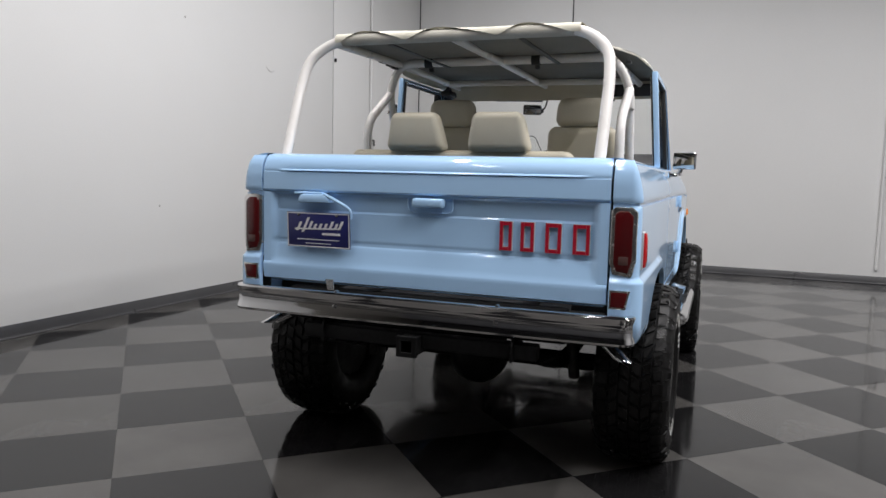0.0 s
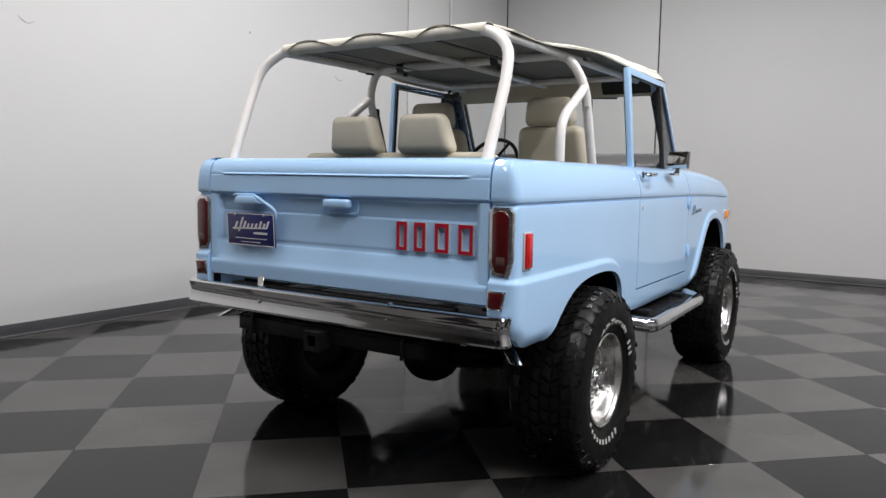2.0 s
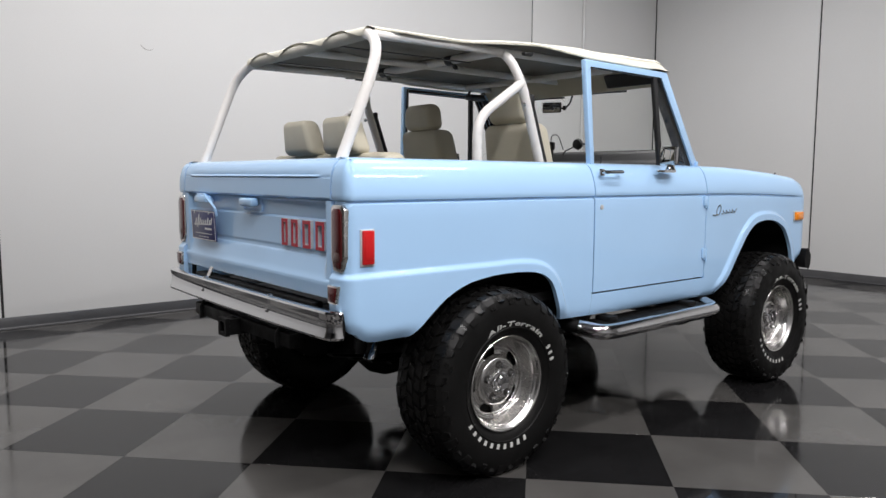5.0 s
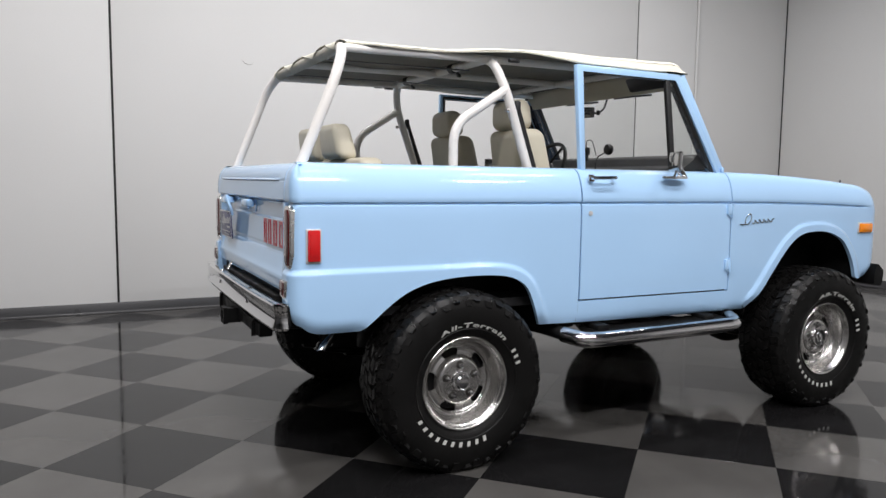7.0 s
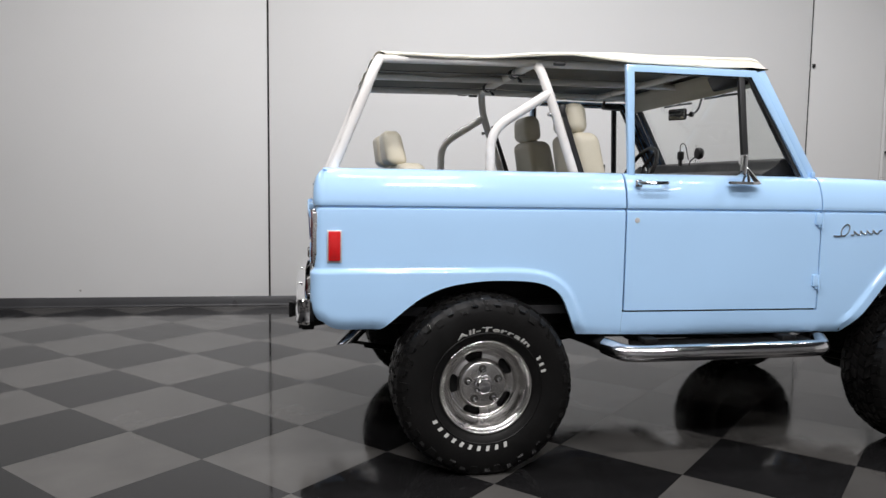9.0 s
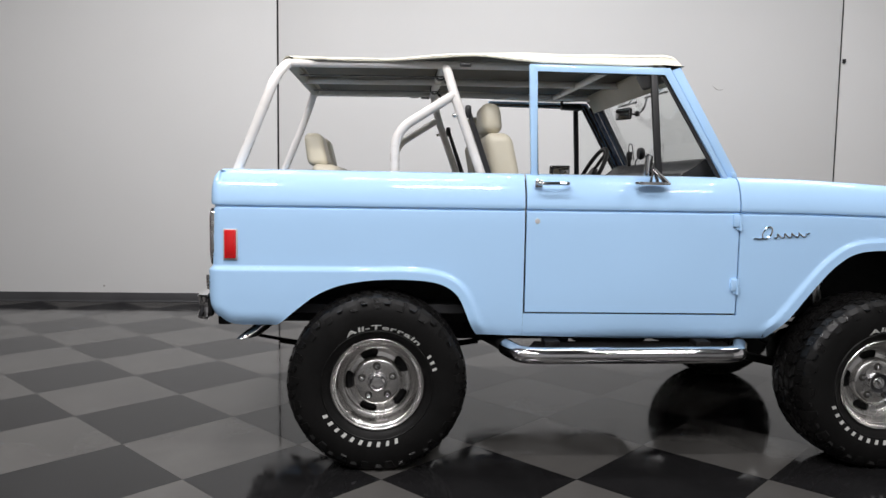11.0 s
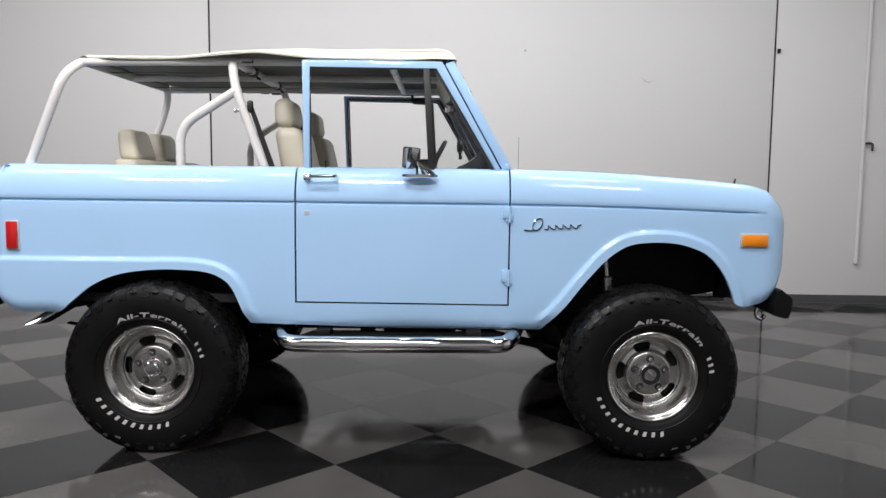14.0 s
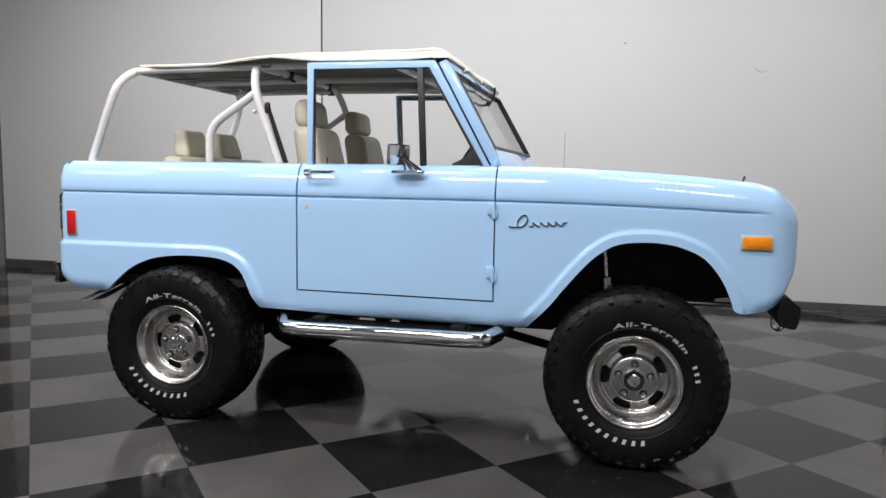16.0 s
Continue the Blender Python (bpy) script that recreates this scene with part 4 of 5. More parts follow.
def roof_rows(lift, drop):
    rows = []
    for x in list(np.linspace(-0.46 if drop else -0.40, 1.37, 46)) + [1.385, 1.395, 1.405, 1.411, 1.416]:
        wd, z = lerp_table(ROOF_W, x), lerp_table(ROOF_Z, x)
        row = []
        for t in np.linspace(-1, 1, 81):
            y = wd * t
            sag = 0.012 * (math.cos(x * 8.3) * 0.5 + 0.5) * (1 - abs(t)) * (1 if -0.42 < x < 1.3 else 0)
            wave = (0.0035 * math.sin(9 * y + 3 * x) + 0.003 * math.sin(17 * x + 5 * y)) * (1 - 0.7 * ease(0.85, 1.0, abs(t)))
            edge = min(0.012 + 0.032 * ease(0.40, 0.76, x) + 0.010 * ease(0.8, 1.3, x), z - 1.863) * ease(0.95, 1.0, abs(t)) * (1 if drop else 0)
            row.append((x, y * (1 if drop else 0.965), z + lift - sag + wave - edge))
        rows.append(row)
    if drop:
        # the rear edge is pulled down round the hoop at four ties and stands up in folds between them
        sleeve = []
        for k in (0.0, 0.14, 0.28, 0.42, 0.56, 0.70, 0.85, 1.0):
            row = []
            for y in np.linspace(-0.552, 0.552, 81):
                down = lerp_table(TIES, y)
                a = 96 + k * (6 + 104 * down)
                rr = 0.0275 + 0.010 * k * (1 - down) + 0.004 * k * down * math.sin(60 * y) ** 2
                row.append((-0.440 + rr * math.cos(radians(a)), y, 1.871 + rr * math.sin(radians(a))))
            sleeve.append(row)
        rows = sleeve[::-1] + rows[1:]
        # hem at the front, turned under
        rows.append([(p[0] + 0.001, p[1], p[2] - 0.006) for p in rows[-1]])
        rows.append([(p[0] - 0.012, p[1], p[2] - 0.002) for p in rows[-1]])
    return rows


bm = bmesh.new()
grid(bm, roof_rows(0.006, True))
canvas = part("soft_top", bm, CANVAS, truck, "cream canvas bikini top", sharp=60)
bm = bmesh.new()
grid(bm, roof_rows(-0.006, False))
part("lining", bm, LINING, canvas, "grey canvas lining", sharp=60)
part("hoop_sleeve", tubed([(-0.440, -0.535, 1.8715), (-0.440, 0.535, 1.8715)], 0.0255, seg=18), WEBBING, canvas, "grey sleeve round the rear hoop")
bm = bmesh.new()
for side in (-1, 1):
    tube(bm, [(x, side * (lerp_table(ROOF_W, x) - 0.004), lerp_table(ROOF_Z, x) - 0.010 - 0.030 * ease(0.40, 0.76, x) - 0.008 * ease(0.8, 1.2, x)) for x in np.linspace(-0.42, 1.27, 30)], 0.004, seg=8)
part("piping", bm, CANVAS, canvas)
part("header_rail", boxed(1.340, 1.398, -0.715, 0.715, 1.853, 1.866, bevel=0.005), TRIM, truck, "black header rail")
# padded panel that slopes from the roof down to the top of the windshield
bm = bmesh.new()
slope = [(1.372, 1.786), (1.386, 1.788), (1.396, 1.800), (1.372, 1.850), (1.330, 1.890), (1.312, 1.890), (1.318, 1.872), (1.352, 1.826)]
prism(bm, [(x, -0.675, z) for x, z in slope], (0, 1.33, 0), bevel=0.003)
part("header_panel", bm, VINYL, truck, "beige padded header panel")
part("header_box", prism(bmesh.new(), [(1.305, -0.675, 1.868), (1.345, -0.675, 1.800), (1.380, -0.675, 1.806), (1.33, -0.675, 1.880)], (0, 0.30, 0), bevel=0.010), TRIM, truck, "dark cover over the wiper motor")


# ---- cabin ----
def cushion(bm, x0, x1, y0, y1, z0, z1, r, lean=0.0, taper=0.0):
    box(bm, x0, x1, y0, y1, z0, z1)
    vs = bm.verts[-8:]
    edges = {e for v in vs for e in v.link_edges}
    out = bmesh.ops.bevel(bm, geom=list(edges), offset=r, segments=5, affect="EDGES", profile=0.5)
    for v in {v for f in out["faces"] for v in f.verts}:
        v.co.x -= lean * (v.co.z - z0)
        v.co.y += taper * (v.co.z - z0) / (z1 - z0) * ((y0 + y1) / 2 - v.co.y)
        v.co.x += 0.5 * taper * (v.co.z - z0) / (z1 - z0) * ((x0 + x1) / 2 - v.co.x)
    return bm


for y, lean in ((-0.39, 0.22), (0.35, 0.22)):
    seat = part("front_seat", cushion(bmesh.new(), 0.60, 0.755, y - 0.225, y + 0.225, 1.02, 1.556, 0.050, lean, 0.20), VINYL, truck, "beige vinyl bucket seat with headrest")
    part("headrest", cushion(bmesh.new(), 0.498, 0.604, y - 0.145, y + 0.145, 1.554, 1.706, 0.046, 0.08, 0.12), VINYL, seat)
    part("seat_cushion", cushion(bmesh.new(), 0.62, 1.12, y - 0.22, y + 0.22, 0.92, 1.05, 0.05), VINYL, seat)
    for dy in (-0.07, 0.07):
        part("headrest_post", tubed([(0.545, y + dy, 1.50), (0.535, y + dy, 1.60)], 0.006, seg=8), CHROME, seat)
bench = part("rear_bench", cushion(bmesh.new(), -0.270, -0.135, -0.51, 0.54, 1.0, 1.390, 0.040, 0.2), VINYL, truck, "beige vinyl rear bench with two headrests")
part("seat_cushion", cushion(bmesh.new(), -0.20, 0.26, -0.49, 0.56, 0.88, 1.0, 0.045), VINYL, bench)
for y in (-0.192, 0.196):
    part("headrest", cushion(bmesh.new(), -0.380, -0.272, y - 0.145, y + 0.145, 1.384, 1.554, 0.034, 0.22, 0.26), VINYL, bench)
part("cabin_floor", boxed(-0.70, 1.66, -0.76, 0.76, 0.695, 0.735), CARPET, truck, "dark carpeted floor pan")
part("firewall", boxed(1.60, 1.68, -0.78, 0.78, 0.60, 1.345, bevel=0.005), BLACK, truck)
bm = box(bmesh.new(), 1.40, 1.60, -0.75, 0.75, 1.18, 1.345, bevel=0.03, seg=3)
prism(bm, [(1.42, -0.70, 1.335), (1.43, -0.70, 1.368), (1.50, -0.70, 1.384), (1.535, -0.70, 1.436), (1.565, -0.70, 1.446), (1.60, -0.70, 1.440), (1.615, -0.70, 1.40), (1.62, -0.70, 1.335)], (0, 1.40, 0), bevel=0.010)
part("dashboard", bm, TRIM, truck, "black padded dashboard")
# steering wheel
tilt = Matrix.Translation((1.285, 0.36, 1.375)) @ Matrix.Rotation(radians(-62), 4, "Y")
bm = bmesh.new()
ring = [(0.185 * math.cos(a), 0.185 * math.sin(a), 0) for a in (2 * math.pi * k / 40 for k in range(41))]
tube(bm, ring, 0.013, seg=10, caps=False)
revolve(bm, [(0.0, 0.012), (0.05, 0.008), (0.055, -0.02), (0.0, -0.03)], seg=20, axis="Z")
for k in range(3):
    a = radians(90 + 120 * k)
    tube(bm, [(0.03 * math.cos(a), 0.03 * math.sin(a), 0), (0.185 * math.cos(a), 0.185 * math.sin(a), 0)], 0.010, seg=8)
tube(bm, [(0, 0, -0.02), (0, 0, -0.36)], 0.022, seg=12)
part("steering_wheel", bm, TRIM, truck, "black three-spoke steering wheel", at=tilt)
bm = bmesh.new()
tube(bm, bend([(1.46, 0.155, 1.49), (1.455, 0.15, 1.558), (1.455, 0.09, 1.558), (1.455, 0.045, 1.46)], 0.035, 6), 0.003, seg=6)
tube(bm, [(1.47, 0.06, 1.43), (1.46, 0.03, 1.452), (1.455, -0.05, 1.478)], 0.004, seg=6)
revolve(bm, [(0.0, -0.02), (0.030, -0.016), (0.036, 0.0), (0.030, 0.014), (0.0, 0.022)], seg=18, axis="X", at=(1.455, -0.075, 1.492))
box(bm, 1.448, 1.475, 0.130, 0.172, 1.462, 1.512, bevel=0.006)
box(bm, 1.452, 1.470, 0.140, 0.162, 1.425, 1.47, bevel=0.003)
part("dash_gauge", bm, TRIM, truck, "black gauge pod on a bent stalk")
# inner mirror, sun visors
pose_in = Matrix.Translation((1.400, 0.100, 1.728)) @ Matrix.Rotation(radians(28), 4, "Z")
inner = part("inner_mirror", boxed(-0.006, 0.012, -0.062, 0.062, -0.033, 0.033, bevel=0.010, seg=3), TRIM, truck, "small black framed rear-view mirror", at=pose_in)
part("glass", boxed(-0.0085, -0.004, -0.055, 0.055, -0.027, 0.027, bevel=0.002), MIRROR, inner)
bm = tubed(bend([(0.010, -0.01, 0.0), (0.045, -0.075, -0.004), (0.060, -0.105, 0.03), (0.062, -0.12, 0.09)], 0.02, 4), 0.006, seg=8)
box(bm, 0.028, 0.048, -0.085, -0.062, -0.016, 0.014, bevel=0.005)
part("stalk", bm, TRIM, inner)
# door mirrors
for side in (-1, 1):
    bm = bmesh.new()
    plate_edge = [(1.250 + 0.085 * math.copysign(abs(math.cos(a)) ** 0.7, math.cos(a)), side * (0.858 + 0.024 * math.sin(a)), 1.311) for a in np.linspace(0, 2 * math.pi, 25)[:-1]]
    prism(bm, plate_edge, (0, 0, 0.013), bevel=0.005)
    for foot, r in ((1.312, 0.013), (1.272, 0.008), (1.238, 0.006)):
        tube(bm, [(foot, side * 0.862, 1.322), (1.236, side * 0.890, 1.386)], 0.008, seg=10, radii=(r, 0.007))
    mirror = part("door_mirror", bm, CHROME, truck, "square chrome door mirror on a long foot plate")
    pose_m = Matrix.Translation((1.210, side * 0.893, 1.398)) @ Matrix.Rotation(radians(-25 if side < 0 else 62), 4, "Z") @ Matrix.Rotation(radians(3), 4, "Y")
    part("mirror_shell", boxed(-0.006, 0.014, -0.074, 0.074, -0.050, 0.050, bevel=0.0095, seg=4), CHROME, mirror, at=pose_m)
    part("mirror_glass", boxed(-0.0085, -0.004, -0.068, 0.068, -0.044, 0.044, bevel=0.002), MIRROR, mirror, at=pose_m)

# ---- chassis ----
for side in (-1, 1):
    rail = [(-0.70, 0.74), (-0.1, 0.74), (0.35, 0.62), (1.85, 0.62), (2.2, 0.84), (2.96, 0.84), (2.96, 0.76), (2.28, 0.75), (1.92, 0.50), (0.40, 0.50), (-0.12, 0.64), (-0.70, 0.665)]
    part("frame_rail", prism(bmesh.new(), [(x, side * 0.34, z) for x, z in rail], (0, side * 0.07, 0), bevel=0.006), BLACK, truck)
    # leaf spring packs and shocks at the rear
    bm = bmesh.new()
    for k in range(4):
        pts = [(x, side * 0.48, 0.47 - 0.012 * k + 0.06 * (x / 0.6) ** 2) for x in np.linspace(-0.60 + 0.1 * k, 0.60 - 0.1 * k, 11)]
        tube(bm, pts, 0.028, seg=6, squash=0.22)
    part("leaf_spring", bm, BLACK, truck)
    part("shock_absorber", tubed([(-0.10, side * 0.52, 0.36), (-0.22, side * 0.50, 0.80)], 0.027, seg=12), DARK_STEEL, truck)
    part("shock_absorber", tubed([(2.24, side * 0.62, 0.42), (2.193, side * 0.607, 0.820), (2.192, side * 0.607, 0.828), (2.17, side * 0.60, 1.02)], 0.03, seg=14, radii=(0.031, 0.031, 0.016, 0.016)), ALLOY, truck, "silver front shock absorber")
    bm = tubed([(2.30, side * 0.45, 0.34), (1.45, side * 0.40, 0.52)], 0.038, seg=8, squash=0.6)
    part("radius_arm", bm, BLACK, truck)
    part("sway_link", tubed([(2.46, side * 0.58, 0.712), (2.80, side * 0.58, 0.714)], 0.012, seg=10), ALLOY, truck, "silver sway bar link")
    # exhaust, tip cut at a slant
    bm = tubed(bend([(1.2, side * 0.30, 0.50), (0.45, side * 0.32, 0.52), (-0.30, side * 0.50, 0.69), (-0.50, side * 0.66, 0.662)], 0.10, 6), 0.025, seg=12)
    part("exhaust_pipe", bm, BLACK, truck)
    # the tip's end is cut level with the floor
    start, stop = Vector((-0.480, side * 0.655, 0.672)), Vector((-0.598, side * 0.782, 0.586))
    away = (stop - start).normalized()
    across = away.cross(Vector((0, 0, 1))).normalized()
    over = across.cross(away)

    def loop(at, r, level=None):
        ring = [at + r * (math.cos(a) * across + math.sin(a) * over) for a in np.linspace(0, 2 * math.pi, 25)[:-1]]
        return ring if level is None else [p + away * ((level - p.z) / away.z) for p in ring]
    pipe = [loop(start, 0.025), loop(start + away * 0.02, 0.0275), loop(stop, 0.0275, 0.587), loop(stop, 0.0268, 0.5855), loop(stop, 0.0258, 0.587)]
    bm = bmesh.new()
    grid(bm, [list(ring) for ring in zip(*pipe)], close=True)
    part("exhaust_tip", bm, CHROME, truck, "chrome exhaust tip cut level")
    bore = [loop(stop, 0.0260, 0.5875), loop(start + away * 0.03, 0.024), loop(start + away * 0.03, 0.001)]
    bm = bmesh.new()
    grid(bm, [list(ring) for ring in zip(*bore)], close=True)
    part("exhaust_bore", bm, BLACK, truck, "black inside of the tip")
    # side step: a chrome tube on black arms
    bm = tubed(bend([(0.590, side * 0.835, 0.552), (0.640, side * 0.935, 0.538), (0.72, side * 0.945, 0.535), (1.60, side * 0.945, 0.540), (1.655, side * 0.935, 0.543), (1.70, side * 0.845, 0.556)], 0.07, 8), 0.0385, seg=24)
    step = part("side_step", bm, CHROME, truck, "chrome tubular side step with black tread pad")
    bm = bmesh.new()
    rows = []
    for x in np.linspace(0.955, 1.43, 30):
        wdt = 0.036 * min(1.0, ease(0.95, 1.09, x) + 0.05, ease(1.435, 1.30, x) + 0.05)
        rows.append([(x, side * (0.939 + wdt * math.sin(a) * 1.12), 0.5372 + 0.004 * (x - 1.16) + 0.0402 * math.cos(a)) for a in np.linspace(-1.1, 0.95, 11)])
    grid(bm, rows)
    part("step_plate", prism(bmesh.new(), [(0.735, side * 0.772, 0.556), (0.675, side * 0.915, 0.552), (1.640, side * 0.915, 0.556), (1.655, side * 0.772, 0.560)], (0, 0, 0.010), bevel=0.003), RUBBER, step, "black plate behind the tube")
    for x in (0.80, 1.512):
        part("step_bracket", boxed(x - 0.036, x + 0.036, side * 0.79, side * 0.885, 0.552, 0.590, bevel=0.006), BLACK, step)
    part("tread_pad", bm, RUBBER, step, "black ribbed tread pad")
    for arm in ([(0.600, side * 0.850, 0.551), (0.560, side * 0.74, 0.566), (0.47, side * 0.56, 0.585), (0.46, side * 0.40, 0.59)],
                [(1.692, side * 0.860, 0.555), (1.730, side * 0.74, 0.575), (1.76, side * 0.56, 0.60), (1.77, side * 0.40, 0.60)]):
        part("step_arm", tubed(bend(arm, 0.08, 6), 0.034, seg=14), BLACK, step, "black step arm")
# axles
for ax, yoff in ((0.0, -0.02), (2.335, -0.26)):
    bm = tubed([(ax, -0.70, 0.41), (ax, 0.70, 0.41)], 0.042, seg=16)
    prof = [(0.0, -0.17), (0.07, -0.15), (0.125, -0.09), (0.15, -0.02), (0.15, 0.03), (0.12, 0.09), (0.06, 0.14), (0.0, 0.15)]
    revolve(bm, prof, seg=24, axis="X", at=(ax, yoff, 0.40))
    part("axle", bm, BLACK, truck)
bm = tubed([(0.15, -0.02, 0.42), (1.05, 0.02, 0.56)], 0.032, seg=12)
part("drive_shaft", bm, BLACK, truck)
bm = box(bmesh.new(), 1.0, 1.75, -0.20, 0.20, 0.50, 0.80, bevel=0.05, seg=3)
part("transmission", bm, BLACK, truck)
bm = tubed([(0.30, 0.27, 0.52), (0.34, 0.27, 0.52), (1.06, 0.27, 0.52), (1.10, 0.27, 0.52)], 0.10, seg=20, squash=0.7, radii=(0.05, 0.10, 0.10, 0.05))
part("muffler", bm, DARK_STEEL, truck, "dark oval muffler under the floor")
part("transfer_case", boxed(1.02, 1.46, -0.34, 0.10, 0.46, 0.64, bevel=0.05, seg=3), BLACK, truck)
part("gearbox_crossmember", boxed(0.92, 1.00, -0.38, 0.38, 0.47, 0.54, bevel=0.012), BLACK, truck)
# unseen black block added to keep the space under the hood dark
part("engine", boxed(1.75, 2.75, -0.34, 0.34, 0.66, 1.20, bevel=0.06, seg=3), BLACK, truck)
part("inner_fender", boxed(1.70, 2.90, -0.55, -0.535, 0.75, 1.24), BLACK, truck)
part("inner_fender", boxed(1.70, 2.90, 0.535, 0.55, 0.75, 1.24), BLACK, truck)
part("fuel_tank", boxed(-0.62, 0.42, -0.28, 0.28, 0.56, 0.70, bevel=0.03), BLACK, truck)
part("steering_link", tubed([(2.52, -0.60, 0.44), (2.52, 0.60, 0.50)], 0.016, seg=10), ALLOY, truck, "silver steering tie rod")

# ---- wheels ----
TYRE_R, AXLE_Z = 0.409, 0.397


def tyre_mesh():
    bm = bmesh.new()
    prof = [(0.200, 0.115), (0.212, 0.132), (0.235, 0.146), (0.268, 0.157), (0.305, 0.160), (0.34, 0.156), (0.366, 0.149), (0.384, 0.139), (0.394, 0.124),
            (0.398, 0.08), (0.399, 0.0)]
    prof = prof + [(r, -h) for r, h in prof[-2::-1]]
    revolve(bm, prof, seg=72, axis="Y")
    for r, h in ((0.247, 0.152),):
        rows = [[(rr * math.cos(a), hh * s, rr * math.sin(a)) for rr, hh in ((r - 0.004, h - 0.001), (r, h + 0.0025), (r + 0.004, h - 0.001))] for s in (1,) for a in (2 * math.pi * k / 72 for k in range(72))]
        grid(bm, rows, close=True)
    return to_mesh("tyre", bm, RUBBER, 40)


def tread_mesh():
    """Blocks round the tread: staggered shoulder lugs and two inner rows."""
    verts, faces = [], []
    rnd = random.Random(4)

    def block(a0, a1, y0, y1, skew, r0, r1, fold=None):
        base = len(verts)
        for r, inset in ((r0, 0.0), (r1, 0.06)):
            da = (a1 - a0) * inset
            dy = (y1 - y0) * inset
            for (a, y) in ((a0 + da, y0 + dy), (a1 - da, y0 + dy), (a1 - da + skew, y1 - dy), (a0 + da + skew, y1 - dy)):
                rr = r - (rnd.uniform(0.0, 0.004) if inset else 0.0)
                if fold is not None and abs(y) > 0.12:
                    rr = r - fold
                verts.append((rr * math.cos(a), y, rr * math.sin(a)))
        for f in ((4, 5, 6, 7), (0, 1, 5, 4), (1, 2, 6, 5), (2, 3, 7, 6), (3, 0, 4, 7)):
            faces.append([base + k for k in f])
    n = 42
    for k in range(n):
        a = 2 * math.pi * k / n
        w = 2 * math.pi / n
        for s in (1, -1):
            off = 0 if s > 0 else w / 2
            j = rnd.uniform(-0.05, 0.05) * w
            wide = (0.84 if k % 2 else 0.70) + rnd.uniform(-0.05, 0.05)
            block(a + off + j, a + off + wide * w, s * 0.090, s * 0.128, 0.12 * w * s, 0.386, TYRE_R - 0.002, 0.013 if k % 2 else 0.010)
            # lug side running down the rounded shoulder
            base = len(verts)
            deep = 0.338 if k % 2 else 0.360
            swell = rnd.uniform(-0.003, 0.003)
            lean = rnd.uniform(-0.10, 0.10)
            notch = rnd.uniform(0.10, 0.30)
            for r, y, left, right in ((0.397, 0.122, 0.06, 0.0), (0.393 + 0.5 * swell, 0.132 + swell, 0.0, 0.02), (0.376 + swell, 0.149, 0.04 + lean, 0.02 - lean), (deep + 0.012, 0.1575 - swell, notch + lean, 0.30 - notch - lean), (deep - 0.003, 0.149, notch + 0.04 + lean, 0.34 - notch - lean)):
                for aa in (a + off + j + left * w, a + off + (wide - right) * w):
                    verts.append((r * math.cos(aa), s * y, r * math.sin(aa)))
            for f in ((0, 1, 3, 2), (2, 3, 5, 4), (4, 5, 7, 6), (6, 7, 9, 8), (0, 2, 4, 6, 8), (1, 3, 5, 7, 9)):
                faces.append([base + q for q in f])
            block(a + off + 0.22 * w, a + off + 1.02 * w, s * 0.048, s * 0.084, 0.34 * w * s, 0.389, TYRE_R, None)
            block(a + 0.5 * w + off, a + off + 1.32 * w, s * 0.004, s * 0.043, -0.30 * w * s, 0.389, TYRE_R + 0.001, None)
    me = bpy.data.meshes.new("tread")
    me.from_pydata(verts, [], faces)
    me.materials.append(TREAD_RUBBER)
    return me


